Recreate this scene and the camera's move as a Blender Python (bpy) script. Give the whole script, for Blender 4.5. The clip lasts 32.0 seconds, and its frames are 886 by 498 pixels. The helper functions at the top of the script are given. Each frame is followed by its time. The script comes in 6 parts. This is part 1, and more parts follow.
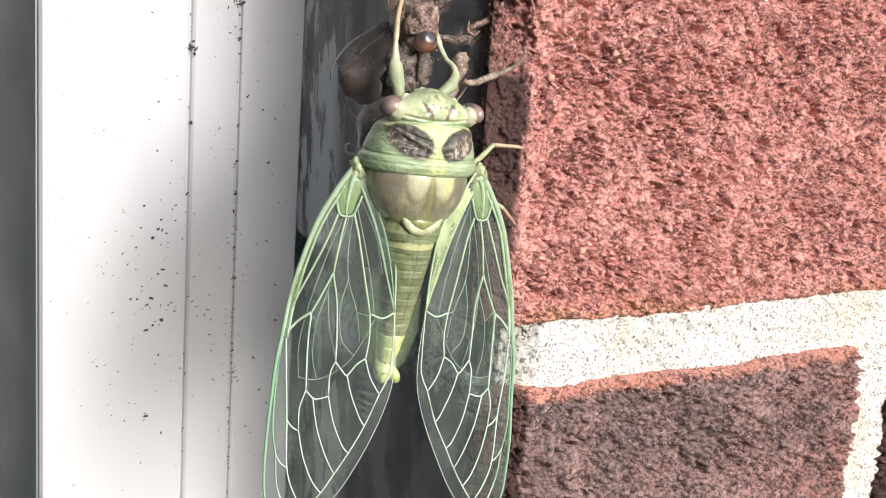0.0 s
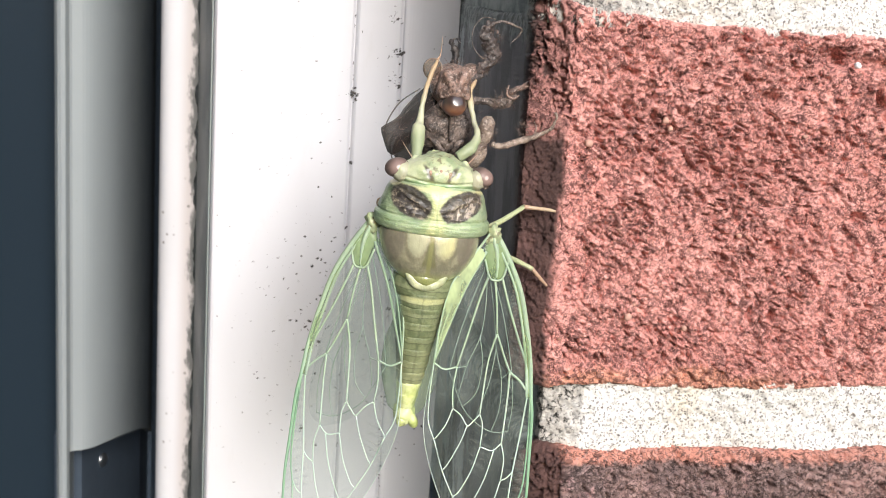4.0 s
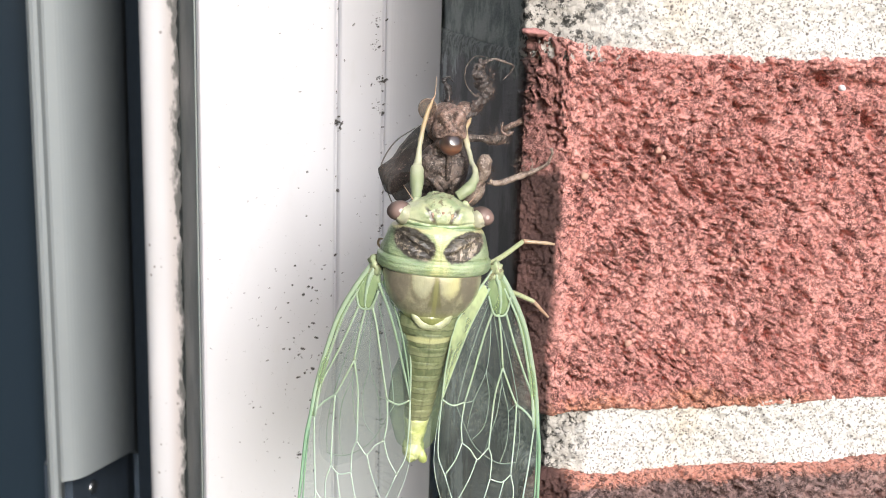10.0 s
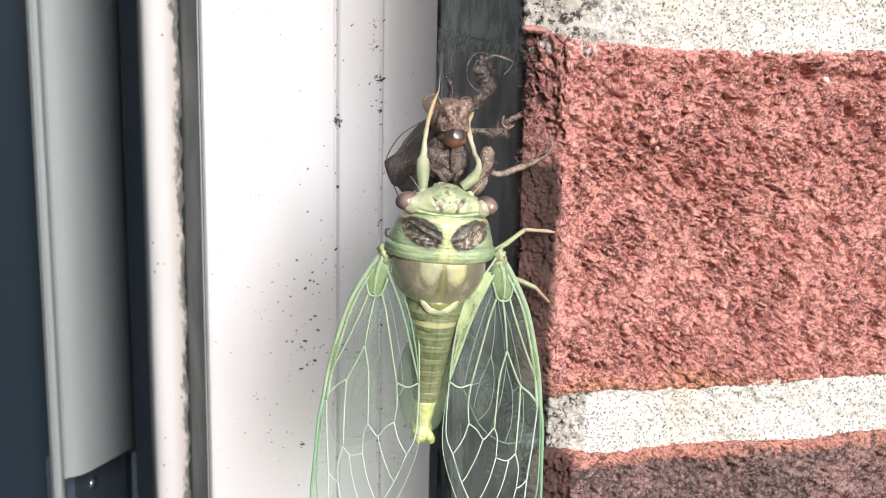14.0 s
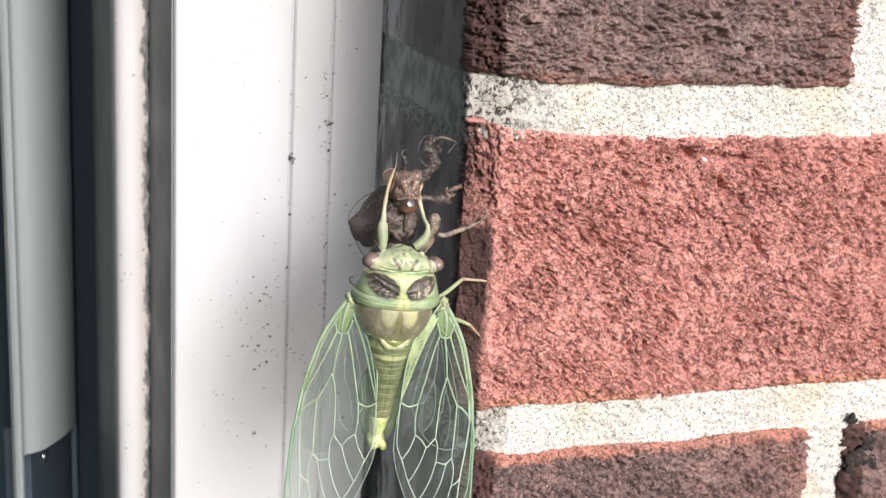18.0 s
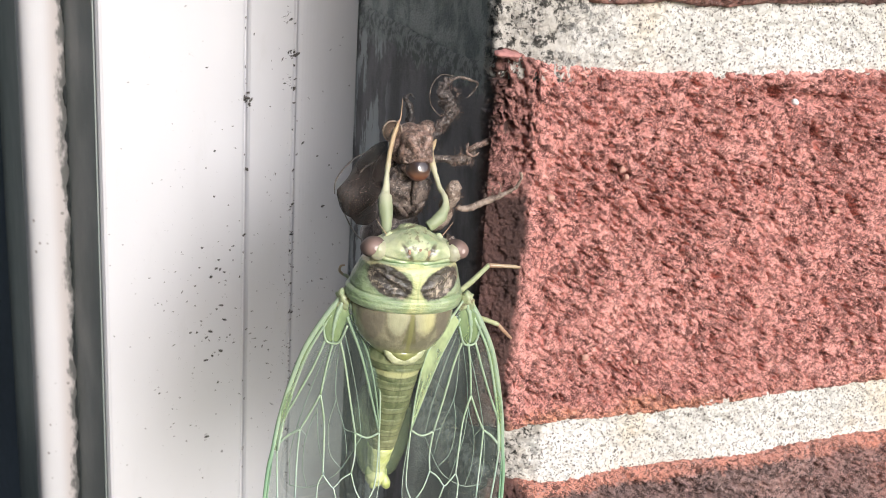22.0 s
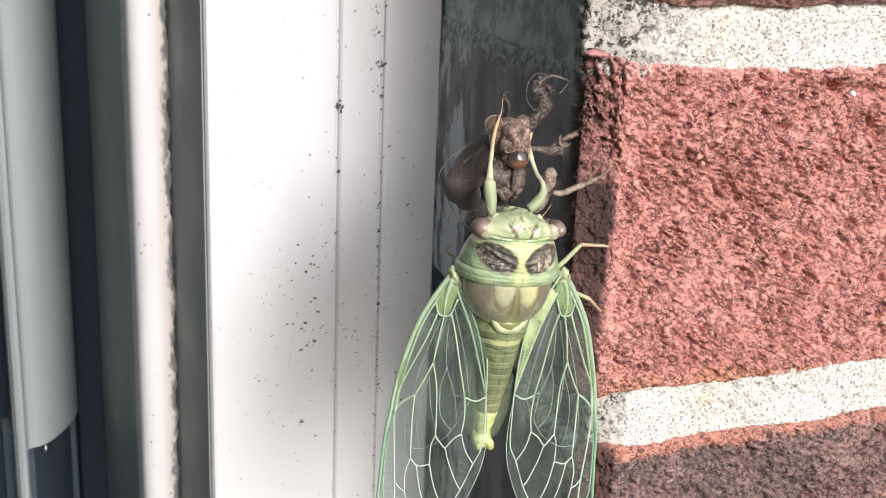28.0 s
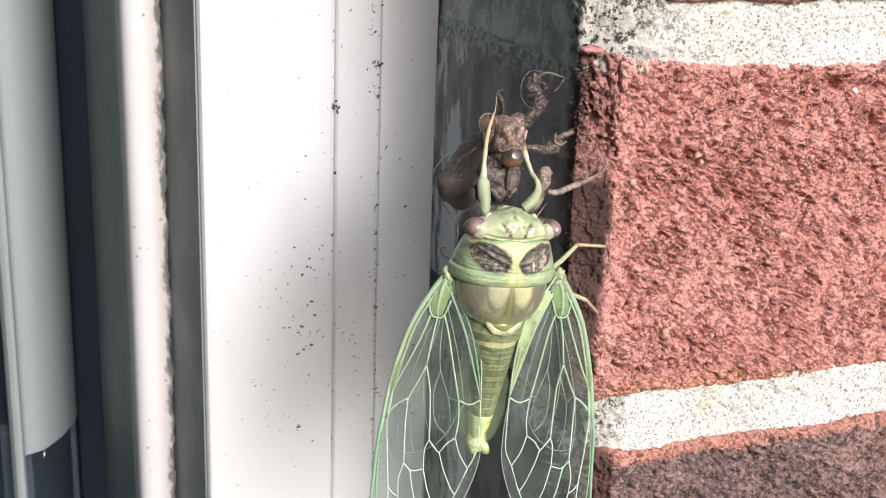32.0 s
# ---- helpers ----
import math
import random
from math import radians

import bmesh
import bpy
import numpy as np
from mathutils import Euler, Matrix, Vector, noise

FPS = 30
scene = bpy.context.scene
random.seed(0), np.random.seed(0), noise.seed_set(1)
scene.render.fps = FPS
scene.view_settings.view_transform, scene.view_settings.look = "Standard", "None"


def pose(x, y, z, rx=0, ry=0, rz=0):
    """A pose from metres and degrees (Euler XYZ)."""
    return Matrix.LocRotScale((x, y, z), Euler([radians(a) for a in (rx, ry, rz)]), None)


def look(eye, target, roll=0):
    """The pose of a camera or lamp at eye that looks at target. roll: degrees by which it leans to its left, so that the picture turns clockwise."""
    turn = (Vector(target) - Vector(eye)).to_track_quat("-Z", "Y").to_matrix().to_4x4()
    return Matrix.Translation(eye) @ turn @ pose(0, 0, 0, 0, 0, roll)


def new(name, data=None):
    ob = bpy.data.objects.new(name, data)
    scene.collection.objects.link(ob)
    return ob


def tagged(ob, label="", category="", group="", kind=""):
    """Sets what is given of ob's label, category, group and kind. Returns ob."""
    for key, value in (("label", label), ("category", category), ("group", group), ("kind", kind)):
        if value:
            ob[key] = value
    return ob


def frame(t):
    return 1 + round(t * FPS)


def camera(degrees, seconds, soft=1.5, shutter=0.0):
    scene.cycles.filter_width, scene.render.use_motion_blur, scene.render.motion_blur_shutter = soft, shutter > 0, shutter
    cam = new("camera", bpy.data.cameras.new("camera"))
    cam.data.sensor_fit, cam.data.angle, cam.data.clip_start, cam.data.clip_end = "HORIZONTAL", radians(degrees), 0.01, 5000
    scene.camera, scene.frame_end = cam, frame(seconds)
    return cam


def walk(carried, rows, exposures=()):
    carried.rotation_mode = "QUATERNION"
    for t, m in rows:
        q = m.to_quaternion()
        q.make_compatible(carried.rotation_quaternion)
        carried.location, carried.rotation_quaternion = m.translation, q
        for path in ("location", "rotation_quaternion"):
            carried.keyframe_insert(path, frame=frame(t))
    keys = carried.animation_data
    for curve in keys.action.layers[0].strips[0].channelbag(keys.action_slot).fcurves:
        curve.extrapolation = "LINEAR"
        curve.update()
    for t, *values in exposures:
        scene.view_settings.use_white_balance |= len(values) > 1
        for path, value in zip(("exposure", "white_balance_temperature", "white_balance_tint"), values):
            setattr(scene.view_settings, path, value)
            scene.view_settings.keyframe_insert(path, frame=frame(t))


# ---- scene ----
cam = camera(38.69, 32.0, soft=0.6)
cam.data.dof.use_dof, cam.data.dof.focus_distance, cam.data.dof.aperture_fstop = True, 0.195, 64.0
PATH = [
    (0, (-0.10864, -0.15591, 1.35236), (-0.00685, 0.01117, 1.31083), 3.8),
    (0.5, (-0.09268, -0.16009, 1.35401), (0.00353, 0.01128, 1.31692), 2.93),
    (1, (-0.06457, -0.1527, 1.35453), (0.0181, 0.02623, 1.32064), 2.9),
    (1.5, (-0.04206, -0.16599, 1.35386), (0.01233, 0.02327, 1.31892), 3.51),
    (2, (-0.05707, -0.18011, 1.35927), (-0.0189, 0.01266, 1.32209), 3.93),
    (2.5, (-0.05225, -0.1714, 1.3574), (-0.02017, 0.02206, 1.31814), 3.81),
    (4.5, (-0.05205, -0.18491, 1.36598), (-0.01492, 0.00639, 1.32099), 3.44),
    (5.0, (-0.04623, -0.17584, 1.36635), (-0.0085, 0.01511, 1.32037), 3.1),
    (5.5, (-0.04639, -0.16962, 1.36571), (-0.00937, 0.02125, 1.31883), 2.66),
    (6.0, (-0.05344, -0.17024, 1.37002), (-0.01755, 0.02081, 1.32297), 2.22),
    (6.5, (-0.05576, -0.16897, 1.37019), (-0.01979, 0.02202, 1.32298), 1.99),
    (7.0, (-0.05947, -0.16835, 1.37066), (-0.02315, 0.02256, 1.32339), 1.8),
    (7.5, (-0.0605, -0.17102, 1.36897), (-0.02351, 0.01982, 1.32193), 1.67),
    (8.0, (-0.05803, -0.17427, 1.36866), (-0.01947, 0.01633, 1.3219), 1.68),
    (8.5, (-0.05763, -0.17809, 1.37052), (-0.01789, 0.01239, 1.32427), 1.69),
    (9.0, (-0.05731, -0.18006, 1.37053), (-0.01633, 0.01026, 1.32469), 1.72),
    (9.5, (-0.058, -0.1817, 1.37224), (-0.01664, 0.00858, 1.3266), 1.67),
    (10.0, (-0.05902, -0.18215, 1.3719), (-0.01688, 0.00795, 1.3262), 1.63),
    (10.5, (-0.06053, -0.18229, 1.3728), (-0.01815, 0.00786, 1.32752), 1.5),
    (11.0, (-0.06267, -0.18557, 1.37083), (-0.01985, 0.00443, 1.32536), 1.24),
    (11.5, (-0.06229, -0.18593, 1.37163), (-0.01873, 0.00392, 1.32625), 1.04),
    (12.0, (-0.06012, -0.18798, 1.37021), (-0.01579, 0.00171, 1.32491), 0.96),
    (12.5, (-0.06095, -0.18704, 1.3696), (-0.01617, 0.00256, 1.32434), 0.89),
    (13.0, (-0.06138, -0.18835, 1.37019), (-0.01615, 0.00117, 1.32504), 0.99),
    (13.5, (-0.0636, -0.18849, 1.3714), (-0.01821, 0.00101, 1.32636), 1.08),
    (15.5, (-0.0676, -0.19471, 1.36944), (-0.02013, -0.00575, 1.32426), 1.1),
    (16.0, (-0.06904, -0.19465, 1.36786), (-0.02033, -0.00611, 1.32224), 1.03),
    (16.5, (-0.06741, -0.19975, 1.36985), (-0.01647, -0.0119, 1.32386), 1.22),
    (17.0, (-0.06871, -0.20116, 1.37544), (-0.01396, -0.01472, 1.32809), 1.78),
    (17.5, (-0.07887, -0.20967, 1.38597), (-0.02042, -0.025, 1.33616), 2.58),
    (18.0, (-0.08905, -0.22515, 1.40196), (-0.02563, -0.04325, 1.3482), 3.5),
    (18.5, (-0.09172, -0.21365, 1.40579), (-0.02417, -0.03421, 1.34888), 4.25),
    (19.0, (-0.09001, -0.19442, 1.40217), (-0.01898, -0.01741, 1.34197), 4.68),
    (19.5, (-0.08489, -0.18029, 1.39849), (-0.01207, -0.00482, 1.33597), 4.65),
    (20.0, (-0.08065, -0.16718, 1.39499), (-0.00702, 0.00731, 1.33073), 4.45),
    (20.5, (-0.08093, -0.16395, 1.39335), (-0.00733, 0.01036, 1.32858), 4.2),
    (21.0, (-0.08207, -0.16302, 1.39359), (-0.00867, 0.01125, 1.32845), 3.92),
    (21.5, (-0.08278, -0.16133, 1.39296), (-0.00942, 0.01285, 1.32753), 3.87),
    (22.0, (-0.08162, -0.16186, 1.39325), (-0.00855, 0.01234, 1.32755), 3.76),
    (22.5, (-0.08325, -0.16361, 1.39495), (-0.01073, 0.01093, 1.32954), 3.75),
    (23.0, (-0.08814, -0.16782, 1.39625), (-0.01582, 0.00692, 1.33115), 3.74),
    (23.5, (-0.09025, -0.16967, 1.39562), (-0.0181, 0.00494, 1.33001), 3.54),
    (24.0, (-0.0912, -0.17446, 1.39467), (-0.01892, 0.00012, 1.32914), 3.41),
    (24.5, (-0.09218, -0.17673, 1.3947), (-0.02002, -0.002, 1.3294), 3.2),
    (25.0, (-0.09423, -0.17488, 1.39556), (-0.02221, 0.00012, 1.33087), 2.93),
    (25.5, (-0.09517, -0.17422, 1.39471), (-0.02305, 0.00076, 1.33006), 2.67),
    (27.5, (-0.09916, -0.17773, 1.38778), (-0.02855, -0.00139, 1.3252), 2.53),
    (28.0, (-0.10151, -0.17771, 1.39261), (-0.03116, -0.00103, 1.33067), 2.35),
    (28.5, (-0.09782, -0.17508, 1.38961), (-0.02817, 0.00227, 1.32881), 2.33),
    (29.0, (-0.09528, -0.17398, 1.38817), (-0.0259, 0.00365, 1.32789), 2.25),
    (29.5, (-0.09721, -0.17436, 1.38993), (-0.02832, 0.00347, 1.3297), 2.27),
    (30.0, (-0.0983, -0.17507, 1.38992), (-0.02904, 0.00261, 1.32965), 2.3),
    (30.5, (-0.09899, -0.17419, 1.38984), (-0.03029, 0.00371, 1.3296), 2.22),
    (31.0, (-0.0983, -0.17494, 1.39056), (-0.02989, 0.003, 1.33007), 2.21),
    (31.5, (-0.09781, -0.17527, 1.39071), (-0.02919, 0.00253, 1.33008), 2.11),
    (32.0, (-0.09768, -0.17573, 1.39044), (-0.02882, 0.00191, 1.32959), 2.08),
]
walk(cam, [(t, look(eye, target, roll)) for t, eye, target, roll in PATH],
     [(0.0, 0.36), (1.0, 0.24), (2.5, 0.24), (12.0, 0.23), (17.0, 0.18), (24.0, 0.08), (28.0, 0.22), (32.0, 0.26)])

# ---- daylight: hazy sky and a broad, veiled sun from the right of the wall ----
SUN_FROM = Vector((0.11, -1.0, 0.48)).normalized()
world = bpy.data.worlds.new("sky")
scene.world = world
world.use_nodes = True
sky = world.node_tree.nodes.new("ShaderNodeTexSky")
sky.sky_type, sky.sun_disc = "NISHITA", False
sky.sun_elevation = math.asin(SUN_FROM.z)
sky.sun_rotation = math.atan2(SUN_FROM.x, SUN_FROM.y)
sky.dust_density, sky.air_density = 2.0, 1.0
background = world.node_tree.nodes["Background"]
background.inputs["Strength"].default_value = 0.14
world.node_tree.links.new(sky.outputs[0], background.inputs["Color"])
sun = new("sun", bpy.data.lights.new("sun", "SUN"))
sun.data.energy, sun.data.angle, sun.data.color = 4.05, radians(20), (1.0, 0.985, 0.99)
sun.matrix_world = look(SUN_FROM * 3 + Vector((0, 0, 1.3)), (0, 0, 1.3))

MM = 0.001


# ---- materials ----
class Nodes:
    """A small writer of shader nodes."""

    def __init__(self, name):
        self.mat = bpy.data.materials.new(name)
        self.mat.use_nodes = True
        self.tree = self.mat.node_tree
        self.bsdf = self.tree.nodes["Principled BSDF"]
        self.out = self.tree.nodes["Material Output"]
        self.where = self.add("ShaderNodeTexCoord").outputs["Object"]

    def add(self, kind, **inputs):
        node = self.tree.nodes.new(kind)
        for key, value in inputs.items():
            self.put(node.inputs[key.replace("_", " ")], value)
        return node

    def put(self, socket, value):
        if isinstance(value, bpy.types.NodeSocket):
            self.tree.links.new(value, socket)
        elif isinstance(value, tuple) and len(value) == 3 and socket.type == "RGBA":
            socket.default_value = (*value, 1)
        else:
            socket.default_value = value

    def noise(self, size, detail=4.0, rough=0.6, stretch=(1, 1, 1), distort=0.0, shift=0.0):
        """Noise whose features are about size metres across."""
        m = self.add("ShaderNodeMapping", Vector=self.where, Scale=tuple(s / size for s in stretch), Location=(shift, shift * 1.7, shift * 0.6))
        return self.add("ShaderNodeTexNoise", Vector=m.outputs[0], Scale=1.0, Detail=detail, Roughness=rough, Distortion=distort).outputs["Fac"]

    def flecks(self, size, stretch, turn, shift=0.0):
        """Noise drawn out across the wall at an angle, in degrees."""
        lean = self.add("ShaderNodeMapping", Vector=self.where, Rotation=(0, radians(turn), 0))
        m = self.add("ShaderNodeMapping", Vector=lean.outputs[0], Scale=tuple(k / size for k in stretch), Location=(shift, shift * 1.3, shift * 0.7))
        return self.add("ShaderNodeTexNoise", Vector=m.outputs[0], Scale=1.0, Detail=4.0, Roughness=0.62, Distortion=0.6).outputs["Fac"]

    def cells(self, size, shift=0.0, colour=False):
        m = self.add("ShaderNodeMapping", Vector=self.where, Scale=(1 / size,) * 3, Location=(shift,) * 3)
        return self.add("ShaderNodeTexVoronoi", Vector=m.outputs[0], Scale=1.0).outputs["Color" if colour else "Distance"]

    def ramp(self, value, low, high, a=0.0, b=1.0):
        node = self.add("ShaderNodeMapRange", Value=value)
        node.interpolation_type = "SMOOTHSTEP"
        for key, x in (("From Min", low), ("From Max", high), ("To Min", a), ("To Max", b)):
            self.put(node.inputs[key], x)
        return node.outputs[0]

    def math(self, op, a, b=0.0):
        node = self.add("ShaderNodeMath")
        node.operation = op
        self.put(node.inputs[0], a)
        self.put(node.inputs[1], b)
        return node.outputs[0]

    def mix(self, fac, a, b):
        node = self.tree.nodes.new("ShaderNodeMix")
        node.data_type = "RGBA"
        self.put(node.inputs["Factor"], fac)
        self.put(node.inputs[6], a)
        self.put(node.inputs[7], b)
        return node.outputs[2]

    def axis(self, which):
        return self.add("ShaderNodeSeparateXYZ", Vector=self.where).outputs[which]

    def random(self):
        return self.add("ShaderNodeObjectInfo").outputs["Random"]

    def set(self, **inputs):
        for key, value in inputs.items():
            self.put(self.bsdf.inputs[key.replace("_", " ")], value)
        return self

    def bump(self, height, depth, strength=1.0, after=None):
        node = self.add("ShaderNodeBump", Height=height, Distance=depth, Strength=strength)
        if after is not None:
            self.put(node.inputs["Normal"], after)
        self.put(self.bsdf.inputs["Normal"], node.outputs[0])
        return node.outputs[0]


def brick_material(name, body, second, rim, grain, rim_depth, skin_top, top_rim=True, speck=(0.30, 0.125, 0.118), chip=None, blush=None, rim_least=0.15, dirt=1.0):
    """Fired clay. Object space: x from the corner, z from the lower edge."""
    n = Nodes(name)
    x, y, z = n.axis(0), n.axis(1), n.axis(2)
    wander = n.noise(9 * MM, 3, 0.6, shift=3)
    colour = n.mix(n.ramp(n.noise(14 * MM, 5, 0.65), 0.38, 0.66), body, second)
    colour = n.mix(n.ramp(n.noise(2.2 * MM, 5, 0.75, shift=9), 0.50, 0.72, 0, 0.30), colour, grain)
    if blush:
        # redder firing towards the far end and in ragged patches
        tint, start, stop = blush
        far = n.math("ADD", x, n.math("MULTIPLY", n.math("SUBTRACT", n.noise(17 * MM, 4, 0.65, shift=52), 0.5), 70 * MM))
        far = n.math("SUBTRACT", far, n.math("MULTIPLY", z, 0.5))
        flakes = n.ramp(n.noise(3.2 * MM, 5, 0.7, shift=57), 0.40, 0.60, 0.25, 0.95)
        colour = n.mix(n.math("MULTIPLY", flakes, n.ramp(far, start * MM, stop * MM)), colour, tint)
        pink = n.math("MULTIPLY", n.ramp(n.noise(2.4 * MM, 4, 0.7, shift=63), 0.53, 0.64), n.ramp(n.noise(22 * MM, 2, 0.5, shift=66), 0.42, 0.6, 0.1, 0.8))
        colour = n.mix(pink, colour, (0.44, 0.27, 0.27))
    top = n.math("SUBTRACT", 57.0 * MM, z)
    edge = n.math("MINIMUM", top, z) if top_rim else z
    edge = n.math("ADD", edge, n.math("MULTIPLY", n.math("SUBTRACT", 0.5, wander), 2.6 * rim_depth))
    patchy = n.ramp(n.noise(24 * MM, 2, 0.5, shift=44), 0.36, 0.56, rim_least, 0.95)
    rim_fac = n.math("MULTIPLY", n.ramp(edge, rim_depth * 0.4, rim_depth, 1.0, 0.0), patchy)
    colour = n.mix(rim_fac, colour, rim)
    colour = n.mix(n.ramp(n.noise(0.5 * MM, 2, 0.6, shift=61), 0.57, 0.68, 0, 0.3), colour, speck)
    colour = n.mix(n.ramp(n.noise(0.7 * MM, 2, 0.6, shift=71), 0.57, 0.65, 0, 0.65), colour, chip or tuple(min(1, c * 1.35) for c in body))
    drift = n.ramp(n.noise(5 * MM, 4, 0.65, (1, 1, 1), 1.0, shift=81), 0.40, 0.58, 0.2, 1.0)
    colour = n.mix(n.math("MULTIPLY", drift, n.ramp(n.noise(0.55 * MM, 3, 0.7, shift=91), 0.53, 0.58, 0, 0.6)), colour, tuple(0.42 * c for c in speck))
    # grey-brown dirt lodged in slanting scratches
    zone = n.ramp(n.noise(10 * MM, 3, 0.6, shift=95), 0.38, 0.58, 0.65 * dirt, 0.95 * dirt)
    scratch = n.ramp(n.flecks(1.1 * MM, (1.0, 1.0, 0.6), -58, 12), 0.545, 0.59, 0, 0.9)
    colour = n.mix(n.math("MULTIPLY", zone, scratch), colour, tuple(0.5 * c for c in speck))
    worm = n.ramp(n.math("ABSOLUTE", n.math("SUBTRACT", n.flecks(1.5 * MM, (1.0, 1.0, 0.75), -62, 33), 0.5)), 0.016, 0.040, 1, 0)
    worm = n.math("MULTIPLY", worm, n.ramp(n.noise(2.2 * MM, 3, 0.6, shift=37), 0.42, 0.50, 0, 0.95))
    colour = n.mix(n.math("MULTIPLY", zone, worm), colour, tuple(0.42 * c for c in speck))
    # pale and dark grit in the clay
    grit = n.cells(2.2 * MM, 5)
    pick = n.noise(3.7 * MM, 1, 0.5, shift=21)
    colour = n.mix(n.math("MULTIPLY", n.ramp(grit, 0.16, 0.24, 1, 0), n.ramp(pick, 0.60, 0.66, 0, 0.7)), colour, (0.60, 0.34, 0.26))
    colour = n.mix(n.math("MULTIPLY", n.ramp(n.cells(1.7 * MM, 11), 0.2, 0.3, 1, 0), n.ramp(n.noise(4 * MM, 1, 0.5, shift=33), 0.58, 0.64, 0, 0.7)), colour, (0.07, 0.035, 0.03))
    # smooth dark skin of the return face and of the worn corner, greyer further back
    reach = n.math("ADD", x, n.math("MULTIPLY", n.math("SUBTRACT", wander, 0.5), 3.5 * MM))
    high = n.math("ADD", z, n.math("MULTIPLY", n.math("SUBTRACT", wander, 0.5), 12 * MM))
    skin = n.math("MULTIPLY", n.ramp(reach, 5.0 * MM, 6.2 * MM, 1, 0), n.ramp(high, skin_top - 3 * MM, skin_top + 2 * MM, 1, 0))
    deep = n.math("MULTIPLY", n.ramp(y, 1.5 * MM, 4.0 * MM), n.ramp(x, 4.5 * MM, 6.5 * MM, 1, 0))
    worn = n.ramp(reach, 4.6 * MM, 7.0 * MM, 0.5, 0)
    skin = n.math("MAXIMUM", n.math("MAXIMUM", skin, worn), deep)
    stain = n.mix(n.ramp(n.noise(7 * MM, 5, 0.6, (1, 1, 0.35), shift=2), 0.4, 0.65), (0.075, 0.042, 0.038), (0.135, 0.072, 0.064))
    back_grey = n.mix(n.ramp(n.noise(11 * MM, 5, 0.6, (1, 1, 0.5), shift=7), 0.42, 0.6), (0.15, 0.148, 0.158), (0.25, 0.25, 0.262))
    stain = n.mix(n.ramp(y, 3 * MM, 9 * MM), stain, back_grey)
    # ragged leftovers of old grey paint beside the window
    paint = n.math("MULTIPLY", n.ramp(y, 50 * MM, 60 * MM), n.ramp(n.noise(8 * MM, 4, 0.65, (1, 1.6, 0.45), shift=15), 0.45, 0.50))
    stain = n.mix(n.math("MULTIPLY", paint, 0.8), stain, (0.56, 0.61, 0.63))
    # mortar smeared raggedly over the top of the return
    hang = n.math("ADD", z, n.math("MULTIPLY", n.math("SUBTRACT", n.noise(5 * MM, 5, 0.7, (1, 1, 0.6), shift=47), 0.5), 13 * MM))
    smear = n.math("MULTIPLY", n.ramp(hang, 51.5 * MM, 53.5 * MM, 0, 0.85), n.ramp(y, 4 * MM, 9 * MM))
    stain = n.mix(smear, stain, n.mix(n.ramp(n.noise(1.6 * MM, 4, 0.7, shift=39), 0.42, 0.58), (0.15, 0.17, 0.165), (0.36, 0.40, 0.39)))
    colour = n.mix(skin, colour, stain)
    n.set(Base_Color=colour, Roughness=n.ramp(skin, 0, 1, 0.93, 0.72), Specular_IOR_Level=0.25)
    first = n.bump(n.noise(0.9 * MM, 6, 0.75, distort=0.4), 0.4 * MM, 1.0)
    n.bump(n.noise(0.3 * MM, 3, 0.75, shift=5), 0.25 * MM, 1.0, first)
    return n.mat


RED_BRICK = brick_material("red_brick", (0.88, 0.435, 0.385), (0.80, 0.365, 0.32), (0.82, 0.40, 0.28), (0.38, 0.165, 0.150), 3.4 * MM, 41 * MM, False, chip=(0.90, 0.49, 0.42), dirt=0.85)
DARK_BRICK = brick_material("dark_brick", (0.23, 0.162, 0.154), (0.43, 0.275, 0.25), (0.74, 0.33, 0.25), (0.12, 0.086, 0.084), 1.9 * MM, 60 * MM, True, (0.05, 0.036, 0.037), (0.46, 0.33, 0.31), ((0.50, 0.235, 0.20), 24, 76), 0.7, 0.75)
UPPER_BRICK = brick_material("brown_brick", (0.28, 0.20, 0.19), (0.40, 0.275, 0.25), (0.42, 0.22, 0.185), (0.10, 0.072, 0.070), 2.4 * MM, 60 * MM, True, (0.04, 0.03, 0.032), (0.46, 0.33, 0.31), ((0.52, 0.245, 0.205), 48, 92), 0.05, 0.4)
PLAIN_BRICK = brick_material("mixed_brick", (0.36, 0.11, 0.09), (0.24, 0.085, 0.07), (0.45, 0.15, 0.09), (0.17, 0.06, 0.055), 3 * MM, -0.1)


